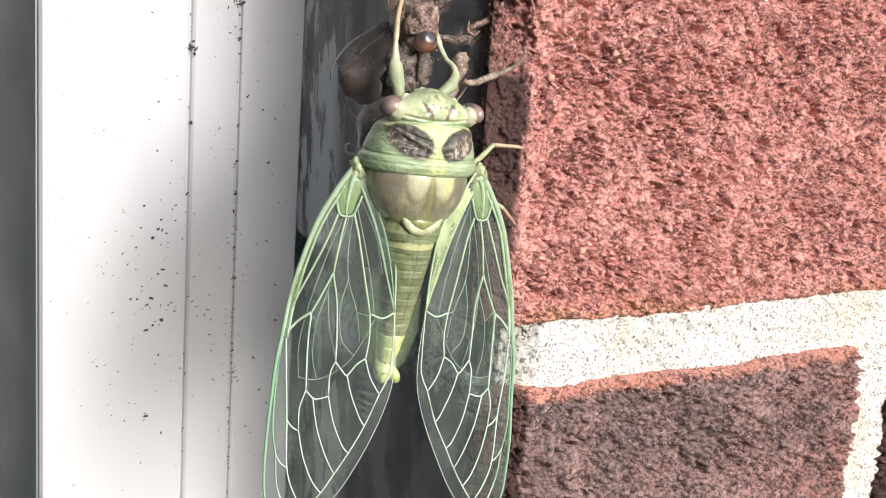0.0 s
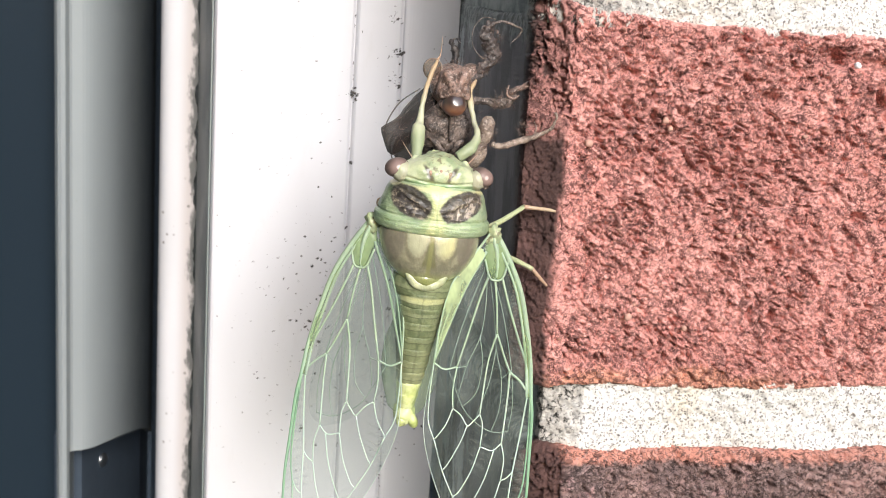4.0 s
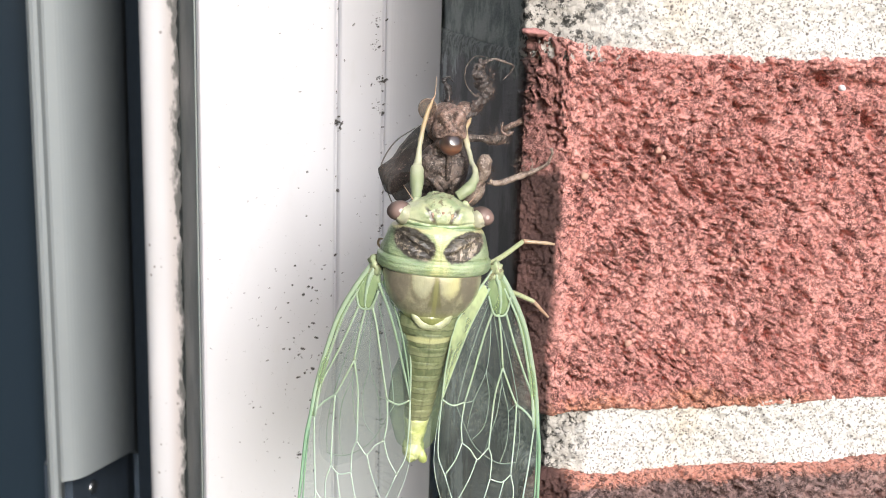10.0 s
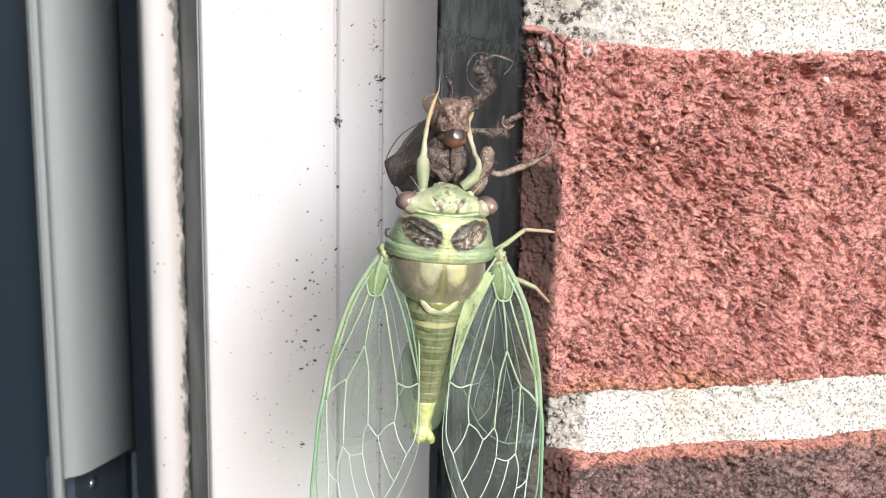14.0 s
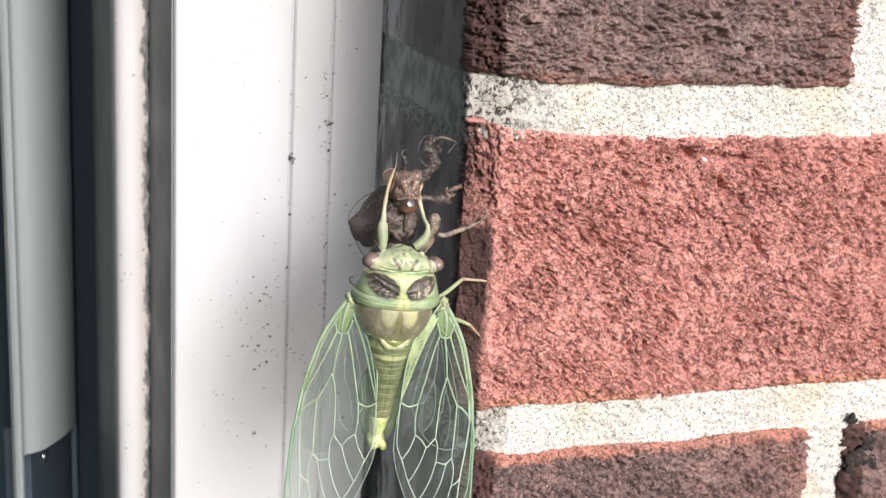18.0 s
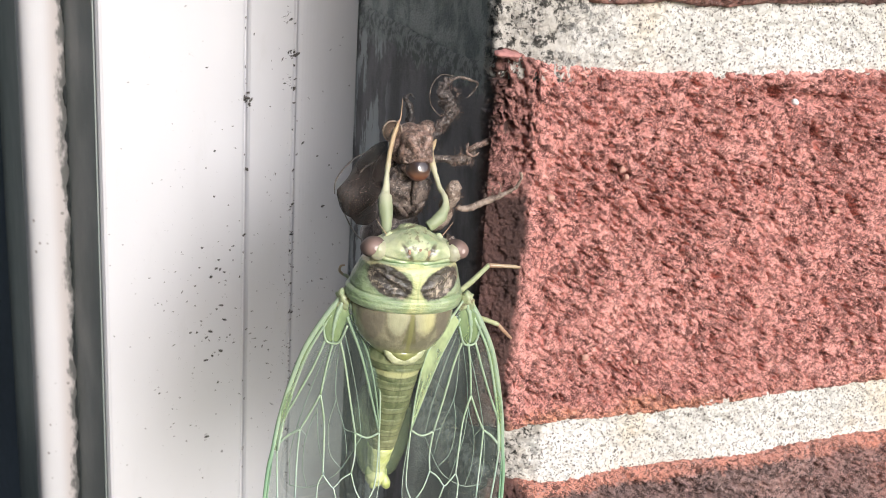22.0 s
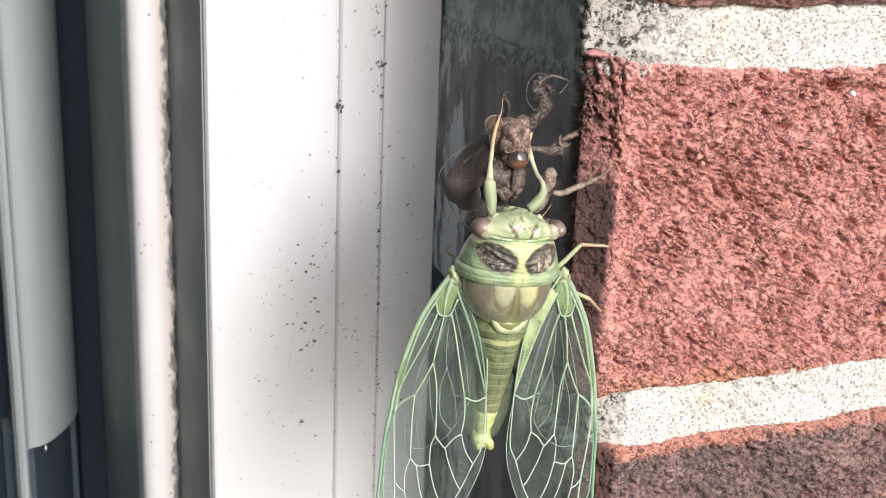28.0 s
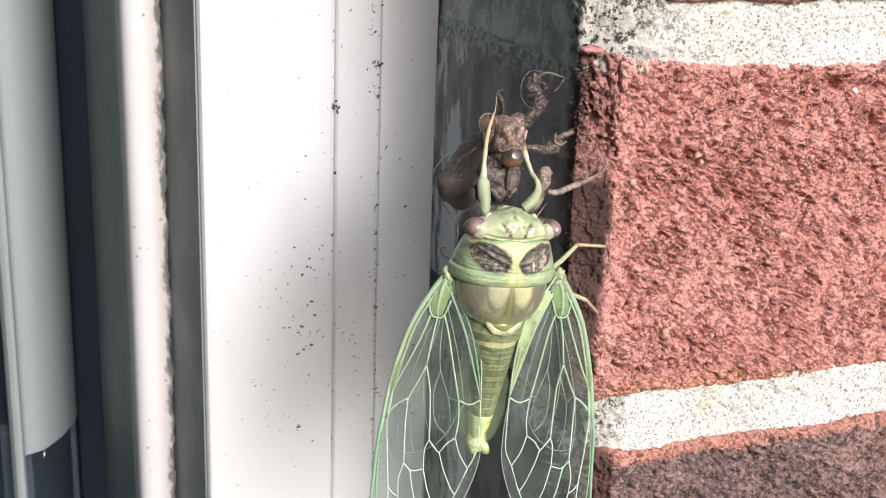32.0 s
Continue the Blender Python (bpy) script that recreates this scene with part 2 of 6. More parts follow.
def mortar_material(name, mossy):
    n = Nodes(name)
    x, y = n.axis(0), n.axis(1)
    colour = n.mix(n.ramp(n.noise(20 * MM, 5, 0.6), 0.4, 0.66), (0.80, 0.78, 0.75), (0.70, 0.68, 0.64))
    colour = n.mix(n.ramp(n.noise(30 * MM, 3, 0.6, shift=4), 0.46, 0.62, 0, 0.75), colour, (0.74, 0.65, 0.52))
    grains = n.math("MULTIPLY", n.ramp(n.cells(0.62 * MM), 0.22, 0.36, 1, 0), n.ramp(n.noise(1.6 * MM, 2, 0.5, shift=8), 0.42, 0.52))
    colour = n.mix(n.ramp(n.noise(0.55 * MM, 4, 0.75, shift=51), 0.55, 0.60, 0, 0.8), colour, (0.15, 0.13, 0.12))
    colour = n.mix(n.math("MULTIPLY", grains, 0.85), colour, (0.12, 0.105, 0.10))
    grey = n.math("MULTIPLY", n.ramp(n.cells(0.9 * MM, 6), 0.2, 0.34, 1, 0), n.ramp(n.noise(3 * MM, 2, 0.5, shift=18), 0.5, 0.58, 0, 0.3))
    colour = n.mix(grey, colour, (0.30, 0.25, 0.22))
    # lichen-dark weathering near the corner and along the return
    near = n.math("ADD", x, n.math("MULTIPLY", n.math("SUBTRACT", n.noise(8 * MM, 4, 0.6, shift=2), 0.5), 26 * MM))
    moss = n.ramp(near, mossy * 0.35 * MM, mossy * MM, 1, 0)
    dirty = n.mix(n.ramp(n.noise(1.5 * MM, 5, 0.75, shift=12), 0.42, 0.52), (0.06, 0.058, 0.054), (0.54, 0.51, 0.47))
    dirty = n.mix(n.ramp(y, 3 * MM, 9 * MM), dirty, n.mix(n.ramp(n.noise(6 * MM, 4, 0.6, shift=30), 0.4, 0.62), (0.24, 0.28, 0.27), (0.44, 0.48, 0.47)))
    if mossy:
        colour = n.mix(moss, colour, dirty)
    n.set(Base_Color=colour, Roughness=0.95, Specular_IOR_Level=0.2)
    first = n.bump(n.noise(1.1 * MM, 5, 0.78), 0.8 * MM, 0.9)
    n.bump(n.ramp(n.cells(0.8 * MM, 3), 0.1, 0.5, 1, 0), 0.25 * MM, 0.5, first)
    return n.mat


MORTAR = mortar_material("weathered_mortar", 6)
MOSSY_MORTAR = mortar_material("mossy_mortar", 23)
CLEAN_MORTAR = mortar_material("pale_mortar", 0)


def vinyl_material(name, colour, dirt=0.35, rough=0.38):
    n = Nodes(name)
    tone = n.mix(n.ramp(n.noise(60 * MM, 4, 0.6, (1, 1, 0.3)), 0.4, 0.7), colour, tuple(c * 0.88 for c in colour))
    speck = n.math("MULTIPLY", n.ramp(n.cells(2.6 * MM, 2), 0.05, 0.085, 1, 0), n.ramp(n.noise(9 * MM, 3, 0.6, shift=4), 0.5, 0.62, 0, dirt * 2))
    tone = n.mix(speck, tone, (0.10, 0.09, 0.085))
    tone = n.mix(n.ramp(n.noise(5 * MM, 6, 0.7, (1, 1, 0.25), shift=14), 0.56, 0.78, 0, dirt * 0.45), tone, (0.40, 0.39, 0.36))
    n.set(Base_Color=tone, Roughness=n.ramp(n.noise(15 * MM, 4, 0.6, shift=8), 0.3, 0.7, rough, rough + 0.15), Specular_IOR_Level=0.4)
    n.bump(n.noise(2.0 * MM, 3, 0.6), 0.05 * MM, 0.4)
    return n.mat


WHITE_VINYL = vinyl_material("white_vinyl", (0.59, 0.585, 0.61))
# sash shade is partly put into this darker grey
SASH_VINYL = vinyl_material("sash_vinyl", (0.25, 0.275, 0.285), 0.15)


# darker copy of the white vinyl: shade of the left-facing side put into colour
SHADED_SIDE_VINYL = vinyl_material("shaded_side_vinyl", (0.20, 0.23, 0.22), 0.5)
# the liner faces away from the sun; its shade is mixed into this tone
SHADED_LINER = vinyl_material("grey_green_vinyl", (0.27, 0.315, 0.32), 0.15)


def lip_material():
    """White vinyl lip, pinkish towards its inner edge, with blotches of black mildew along the groove."""
    n = Nodes("lip_vinyl")
    x = n.axis(0)
    tone = n.mix(n.ramp(n.noise(40 * MM, 4, 0.6, (1, 1, 0.3)), 0.4, 0.7), (0.62, 0.61, 0.63), (0.55, 0.54, 0.55))
    tone = n.mix(n.ramp(x, -61 * MM, -58 * MM, 0, 0.7), tone, (0.50, 0.44, 0.42))
    ragged = n.math("ADD", x, n.math("MULTIPLY", n.math("SUBTRACT", n.noise(3.0 * MM, 4, 0.65, (1, 1, 0.45), shift=3), 0.5), 6.5 * MM))
    tone = n.mix(n.ramp(ragged, -58.4 * MM, -57.0 * MM, 0, 0.9), tone, (0.09, 0.095, 0.09))
    spots = n.math("MULTIPLY", n.ramp(n.cells(2.4 * MM, 5), 0.10, 0.2, 1, 0), n.ramp(n.noise(7 * MM, 2, 0.5, shift=9), 0.54, 0.6, 0, 0.8))
    tone = n.mix(spots, tone, (0.22, 0.20, 0.19))
    n.set(Base_Color=tone, Roughness=0.42, Specular_IOR_Level=0.4)
    n.bump(n.noise(2.0 * MM, 3, 0.6), 0.05 * MM, 0.4)
    return n.mat


LIP_VINYL = lip_material()


def plain(name, colour, rough=0.6, spec=0.4, metal=0.0, size=3 * MM, spread=0.3, depth=0.1 * MM):
    n = Nodes(name)
    n.set(Base_Color=n.mix(n.noise(size, 4, 0.6), tuple(c * (1 - spread) for c in colour), tuple(min(1, c * (1 + spread)) for c in colour)), Roughness=rough, Specular_IOR_Level=spec, Metallic=metal)
    n.bump(n.noise(size * 0.4, 4, 0.65, shift=6), depth, 0.6)
    return n.mat


DIRT = plain("black_dirt", (0.085, 0.078, 0.074), 0.9, 0.2)
GASKET = plain("black_gasket", (0.075, 0.105, 0.145), 0.6, 0.3)
FRAME_DARK = plain("dark_track", (0.05, 0.066, 0.088), 0.45, 0.4, size=9 * MM)
SCREW = plain("steel_screw", (0.45, 0.46, 0.48), 0.35, 0.5, 1.0)
# unseen ground; its green is made up to tint the fill light
GROUND = plain("ground_green_fill", (0.07, 0.085, 0.06), 0.95, 0.2, size=0.3, depth=5 * MM)
# dim grey-green, set for the weak bounce of the unseen left wall
PLASTER = plain("wall_plaster", (0.105, 0.122, 0.12), 0.9, 0.2, size=0.05, depth=1 * MM)


def glass_material():
    n = Nodes("dark_window_glass")
    n.set(Base_Color=(0.012, 0.02, 0.03), Roughness=0.06, Specular_IOR_Level=0.5)
    return n.mat


GLASS = glass_material()


# ---- mesh helpers ----
def lattice(ix, iy, iz, seed):
    h = (ix * 374761393 + iy * 668265263 + iz * 2147483647 + seed * 974634777) & 0xFFFFFFFF
    h = ((h ^ (h >> 13)) * 1274126177) & 0xFFFFFFFF
    h = ((h ^ (h >> 16)) * 2246822519) & 0xFFFFFFFF
    return ((h ^ (h >> 15)) & 0xFFFFFF) / float(0xFFFFFF) * 2 - 1


def value_noise(x, y, z=0.0, seed=0):
    x, y, z = np.broadcast_arrays(np.asarray(x, float), np.asarray(y, float), np.asarray(z, float))
    ix, iy, iz = (np.floor(a).astype(np.int64) for a in (x, y, z))
    fx, fy, fz = (a - np.floor(a) for a in (x, y, z))
    fx, fy, fz = (a * a * a * (a * (a * 6 - 15) + 10) for a in (fx, fy, fz))
    total = 0.0
    for dx in (0, 1):
        for dy in (0, 1):
            for dz in (0, 1):
                w = (fx if dx else 1 - fx) * (fy if dy else 1 - fy) * (fz if dz else 1 - fz)
                total = total + w * lattice(ix + dx, iy + dy, iz + dz, seed)
    return total


def fbm(x, y, z=0.0, octaves=4, gain=0.5, seed=0):
    total, amp = 0.0, 1.0
    for k in range(octaves):
        f = 2.03 ** k
        total = total + amp * value_noise(x * f + 17.3 * k, y * f + 5.1 * k, np.asarray(z) * f, seed + 31 * k)
        amp *= gain
    return total


def mesh_object(name, verts, faces, material, parent=None, label="", smooth=True):
    me = bpy.data.meshes.new(name)
    me.from_pydata([tuple(v) for v in verts], [], faces)
    if smooth:
        me.shade_smooth()
    me.materials.append(material)
    me.update()
    ob = new(name, me)
    if parent is not None:
        ob.parent = parent
    if label:
        ob["label"] = label
    return ob


def part(name, bm, material, parent, label="", smooth=True):
    bmesh.ops.recalc_face_normals(bm, faces=bm.faces)
    me = bpy.data.meshes.new(name)
    bm.to_mesh(me)
    bm.free()
    if smooth:
        me.shade_smooth()
    me.materials.append(material)
    ob = new(name, me)
    if parent is not None:
        ob.parent = parent
    if label:
        ob["label"] = label
    return ob


def grid_faces(rows, cols, wrap=False):
    return [(r * cols + c, r * cols + (c + 1) % cols, (r + 1) * cols + (c + 1) % cols, (r + 1) * cols + c)
            for r in range(rows - 1) for c in range(cols if wrap else cols - 1)]


def smooth_path(points, per=6):
    """A Catmull-Rom curve through points (tuples of any length), as a list of arrays."""
    p = [np.array(q, float) for q in points]
    if len(p) < 3:
        return [p[0] + (p[-1] - p[0]) * k / per for k in range(per + 1)]
    p = [2 * p[0] - p[1]] + p + [2 * p[-1] - p[-2]]
    made = []
    for i in range(1, len(p) - 2):
        for k in range(per):
            t = k / per
            made.append(0.5 * (2 * p[i] + (p[i + 1] - p[i - 1]) * t + (2 * p[i - 1] - 5 * p[i] + 4 * p[i + 1] - p[i + 2]) * t * t
                               + (3 * p[i] - p[i - 1] - 3 * p[i + 1] + p[i + 2]) * t ** 3))
    made.append(p[-2])
    return made


def tube(name, points, material, parent, label="", sides=8, per=6, rough=0.0, size=1.0, seed=0, flat=1.0):
    """A tapered tube through points (x, y, z, radius), in millimetres. rough: relief in mm of that size."""
    path = smooth_path(points, per)
    pos = np.array([q[:3] for q in path])
    rad = np.maximum([q[3] for q in path], 0.02)
    way = np.gradient(pos, axis=0)
    way /= np.linalg.norm(way, axis=1)[:, None] + 1e-9
    side = np.cross(way[0], (0.31, 0.9, 0.2))
    verts = []
    for k in range(len(pos)):
        side = side - way[k] * (side @ way[k])
        side /= np.linalg.norm(side)
        up = np.cross(way[k], side)
        for a in np.linspace(0, 2 * np.pi, sides, endpoint=False):
            verts.append(pos[k] + rad[k] * (np.cos(a) * side + flat * np.sin(a) * up))
    verts = np.array(verts)
    if rough:
        centre = np.repeat(pos, sides, axis=0)
        out = verts - centre
        out /= np.linalg.norm(out, axis=1)[:, None] + 1e-9
        verts = verts + out * (rough * fbm(verts[:, 0] / size, verts[:, 1] / size, verts[:, 2] / size, 3, 0.55, seed))[:, None]
    faces = grid_faces(len(pos), sides, True)
    faces.append(tuple(range(sides))[::-1])
    faces.append(tuple(range((len(pos) - 1) * sides, len(pos) * sides)))
    return mesh_object(name, verts * MM, faces, material, parent, label)


def blob(name, centre, radii, material, parent, label="", turn=(0, 0, 0), rough=0.0, size=2.0, seed=0, rows=24, cols=32, power=1.0, shape=None, carve=None):
    """A rounded body about centre, in millimetres. power below 1 makes it boxier; shape(x, y, z) on the unit sphere may bend it."""
    th = np.linspace(0, np.pi, rows)
    ph = np.linspace(0, 2 * np.pi, cols, endpoint=False)
    th, ph = np.meshgrid(th, ph, indexing="ij")
    x, y, z = np.sin(th) * np.cos(ph), np.sin(th) * np.sin(ph), np.cos(th)
    x, y, z = (np.sign(a) * np.abs(a) ** power for a in (x, y, z))
    unit = np.stack([x, y, z], -1).reshape(-1, 3)
    if shape:
        unit = shape(unit)
    verts = unit * np.array(radii)
    if rough:
        out = verts / (np.linalg.norm(verts, axis=1)[:, None] + 1e-9)
        verts = verts + out * (rough * fbm(verts[:, 0] / size, verts[:, 1] / size, verts[:, 2] / size, 4, 0.55, seed))[:, None]
    rot = np.array(Euler([radians(a) for a in turn]).to_matrix())
    out = (verts / (np.linalg.norm(verts, axis=1)[:, None] + 1e-9)) @ rot.T
    verts = verts @ rot.T + np.array(centre)
    if carve:
        verts = verts + out * carve(verts)[:, None]
    return mesh_object(name, verts * MM, grid_faces(rows, cols, True), material, parent, label)


def loft(name, sections, material, parent, label="", cols=40, per=5, rough=0.0, size=2.0, seed=0):
    """A body lofted up through sections (z, cx, cy, half width, half depth, squareness), in millimetres."""
    verts = []
    path = smooth_path(sections, per)
    for z, cx, cy, w, d, sq in path:
        a = np.linspace(0, 2 * np.pi, cols, endpoint=False)
        c, s = np.cos(a), np.sin(a)
        verts.append(np.stack([cx + w * np.sign(c) * np.abs(c) ** sq, cy + d * np.sign(s) * np.abs(s) ** sq, np.full(cols, z)], -1))
    verts = np.concatenate(verts)
    if rough:
        mid = np.repeat(np.array([(p[1], p[2], p[0]) for p in path]), cols, axis=0)
        out = verts - mid
        out /= np.linalg.norm(out, axis=1)[:, None] + 1e-9
        verts = verts + out * (rough * fbm(verts[:, 0] / size, verts[:, 1] / size, verts[:, 2] / size, 4, 0.55, seed))[:, None]
    faces = grid_faces(len(path), cols, True)
    faces += [tuple(range(cols))[::-1], tuple(range((len(path) - 1) * cols, len(path) * cols))]
    return mesh_object(name, verts * MM, faces, material, parent, label)


def extrusion(name, outline, z0, z1, material, parent, label="", smooth=False):
    """A closed outline in plan (x, y in millimetres) carried from z0 to z1 in metres."""
    k = len(outline)
    verts = [(x * MM, y * MM, z) for z in (z0, z1) for x, y in outline]
    faces = [(i, (i + 1) % k, k + (i + 1) % k, k + i) for i in range(k)] + [tuple(range(k))[::-1], tuple(range(k, 2 * k))]
    ob = mesh_object(name, verts, faces, material, parent, label, smooth)
    bm = bmesh.new()
    bm.from_mesh(ob.data)
    bmesh.ops.recalc_face_normals(bm, faces=bm.faces)
    bm.to_mesh(ob.data)
    bm.free()
    return ob


# ---- the brick wall with its return ----
CORNER = -6.0          # x of the return face, mm
BED = 1.300            # z of the lower edge of the red brick
COURSE = 0.068
brick_wall = tagged(new("wall_brick"), "red and dark brick wall with pale lime mortar joints", "wall", kind="structure")


def wrapped(length, height, depth, fine_to, step, back_step, seed, relief, marks=(), corner=True, ragged=1.0, round_off=2.0, lift=(0.0, 0.0)):
    """Vertices and faces of a masonry piece whose front and left return are one rough sheet; mm, x from its left end, z from its foot."""
    if corner:
        ys = np.concatenate([np.arange(depth, 6, -back_step), np.arange(6, 3.0, -step)])
        left = [(2.2 * (y - 3) / 72, y, -1.0, 0.0) for y in ys]
        left += [(6.0 * f, 3.0 * (1 - f), -0.45, -0.89) for f in np.linspace(0, 1, max(2, int(6.5 / step)))]
    else:
        left = [(0.0, y, -1.0, 0.0) for y in (depth, depth * 0.5, 6, 3.5, 2.2)]
        left += [(0.35, 0.9, -0.8, -0.6), (1.0, 0.25, -0.5, -0.87)]
    start = left[-1][0]
    if fine_to > start:
        xs = np.concatenate([np.arange(start + step, min(fine_to, length - 1.2), step), np.arange(min(fine_to, length - 1.2), length - 1.2, 3.0)])
    else:
        xs = np.arange(start + 3.0, length - 1.2, max(step, 6.0))
    front = [(x, 0.0, 0.0, -1.0) for x in xs]
    right = [(length - 0.5, 0.3, 0.6, -0.8), (length, 1.2, 1.0, 0.0), (length, 6.0, 1.0, 0.0), (length, depth, 1.0, 0.0)]
    ring = np.array(left + front + right)
    along = np.concatenate([[0], np.cumsum(np.hypot(*np.diff(ring[:, :2], axis=0).T))])
    zs = np.linspace(0, height, max(4, int(height / (step if fine_to > start else 6.0)) + 1))
    S, Z = np.meshgrid(along, zs, indexing="ij")
    px, py, nx, ny = (np.repeat(ring[:, k][:, None], len(zs), 1) for k in range(4))
    d = relief(px, Z, S, seed)
    for mx, mz, rx, rz, turn, deep in marks:
        c, s = math.cos(radians(turn)), math.sin(radians(turn))
        u, v = (px - mx) * c + (Z - mz) * s, -(px - mx) * s + (Z - mz) * c
        d = d - deep * np.exp(-((u / rx) ** 2 + (v / rz) ** 2) ** 1.5) * (py < 1.0)
    d = np.where((py > 6) & (ny > -0.1), 0.12 * d, d)
    near = np.minimum(Z, height - Z)
    t = np.clip(1 - near / round_off, 0, 1)
    d = d * (1 - 0.6 * t) - round_off * (1 - np.sqrt(1 - t * t * 0.98))
    low = fbm(S / 9.0, 0.0 * S, 0, 4, 0.6, seed + 5) * ragged
    high = fbm(S / 9.0, 0.0 * S + 4.4, 0, 4, 0.6, seed + 6) * ragged
    w = Z / height
    horn = np.exp(-np.maximum(px, 0) / 9.0) * np.exp(-np.maximum(py - 2.0, 0) / 5.0)
    zz = Z + (low + lift[0] * horn) * (1 - w) ** 6 + (high + lift[1] * horn) * w ** 6
    X, Y = px + nx * d, py + ny * d
    # end rows drawn back into the wall close the bed faces
    rows = [np.stack([X, Y, zz], -1)]
    inner = np.stack([np.clip(px, 14, length - 8) if length > 30 else px, np.maximum(py, 14.0), zz], -1)
    full = np.concatenate([inner[:, :1], rows[0], inner[:, -1:]], axis=1)
    r, c = full.shape[:2]
    return full.reshape(-1, 3), grid_faces(r, c)


def step_up(v, low, high):
    t = np.clip((v - low) / (high - low), 0, 1)
    return t * t * (3 - 2 * t)


def crumbs(u, v, seed):
    """Broken fragments: how far each point lies from the gaps between them (0 in a gap), and each fragment's own height."""
    iu, iv = np.floor(u).astype(np.int64), np.floor(v).astype(np.int64)
    first, second, height = np.full(u.shape, 9.0), np.full(u.shape, 9.0), np.zeros(u.shape)
    for du in (-1, 0, 1):
        for dv in (-1, 0, 1):
            cu, cv = iu + du, iv + dv
            a, b = cu + 0.5 + 0.48 * lattice(cu, cv, 1, seed), cv + 0.5 + 0.48 * lattice(cu, cv, 2, seed)
            d = np.hypot(u - a, v - b)
            near = d < first
            second = np.where(near, first, np.minimum(second, d))
            height = np.where(near, lattice(cu, cv, 3, seed), height)
            first = np.minimum(first, d)
    return second - first, height


def torn_relief(px, Z, S, seed):
    """The dragged, torn face of a wire-cut brick: flat scabs, slanting clefts, small holes and crumbs."""
    w1, w2 = fbm(S / 1.6, Z / 1.6, 0, 3, 0.6, seed + 8), fbm(S / 1.6, Z / 1.6, 3.3, 3, 0.6, seed + 9)
    a = 0.38 * S - 0.925 * Z + 0.9 * w1
    b = 0.925 * S + 0.38 * Z + 0.8 * w2
    big = 0.32 * fbm(S / 16, Z / 12, 0, 3, 0.5, seed)
    scab = 0.20 * step_up(fbm(a / 2.4, b / 1.5, 0, 3, 0.62, seed + 1), -0.16, -0.02)
    rough = np.clip(fbm(S / 9, Z / 8, 0, 3, 0.5, seed + 22) * 0.6 + 0.6, 0.4, 1.0)
    cleft = step_up(fbm(a / 3.0, b / 1.35, 0, 3, 0.55, seed + 10), 0.40, 0.50) * (0.8 + 0.5 * w2)
    hole = step_up(fbm(a / 1.15, b / 0.8, 0, 2, 0.5, seed + 11), 0.38, 0.48)
    pit = np.clip(fbm(a / 3.2, b / 2.4, 0, 3, 0.6, seed + 2) - 0.58, 0, None)
    grain = fbm(S / 0.42, Z / 0.42, 0, 1, 0.6, seed + 5)
    knob = step_up(value_noise(S / 1.1, Z / 1.0, 0, seed + 4), 0.56, 0.7)
    gap, tall = crumbs((a + 0.35 * w2) / 1.0, (b + 0.35 * w1) / 0.95, seed + 31)
    tiny, low = crumbs(S / 0.62 + 0.6 * w1, Z / 0.55 + 0.6 * w2, seed + 37)
    wide, block = crumbs((a + 0.9 * w2) / 1.9, (b + 0.8 * w1) / 1.5, seed + 43)
    lumps = 0.20 * block - 0.75 * (1 - step_up(wide, 0.02, 0.16)) * step_up(w1, -0.25, 0.15)
    bits = 0.22 * tall - 0.55 * (1 - step_up(gap, 0.02, 0.20)) + 0.10 * low - 0.22 * (1 - step_up(tiny, 0.03, 0.25))
    calm = 1 - step_up(-px, -10.0, -6.0) * (0.35 + 0.3 * step_up(-Z, -44.0, -38.0))
    return 1.12 * calm * np.clip(big + scab + lumps * rough + 0.9 * bits * (0.35 + rough) - 1.2 * cleft - 1.5 * hole * rough - 2.2 * pit + 0.10 * grain + 0.28 * knob, -2.8, 0.9)


def fissures(u, v, width, seed):
    """Thin wandering clefts: 1 along them, 0 beside them."""
    return np.exp(-(fbm(u, v, 0, 2, 0.5, seed) / width) ** 2)


def sandy_relief(px, Z, S, seed):
    """The finer, rough-sanded face of a dark brick."""
    crumb = np.abs(fbm(S / 1.1, Z / 1.0, 0, 3, 0.6, seed + 3))
    pit = np.clip(fbm(S / 3.4, Z / 2.6, 0, 3, 0.6, seed + 2) - 0.5, 0, None)
    scab = step_up(fbm((S - 0.4 * Z) / 2.2, (Z + 0.3 * S) / 1.4, 0, 3, 0.6, seed + 7), -0.16, 0.06)
    hole = step_up(fbm(S / 1.1, Z / 0.9, 0, 2, 0.5, seed + 11), 0.36, 0.6)
    gap, tall = crumbs(S / 0.9 + 0.5 * crumb, Z / 0.75 + 0.5 * pit, seed + 31)
    return 1.7 * np.clip(0.2 * tall - 0.4 * (1 - step_up(gap, 0.02, 0.22)) + 0.5 * fbm(S / 14, Z / 10, 0, 3, 0.5, seed) + 0.7 * crumb + 0.5 * scab - 0.5 * hole - 1.6 * pit + 0.14 * fbm(S / 0.5, Z / 0.5, 0, 1, 0.6, seed + 6), -2.4, 0.9)


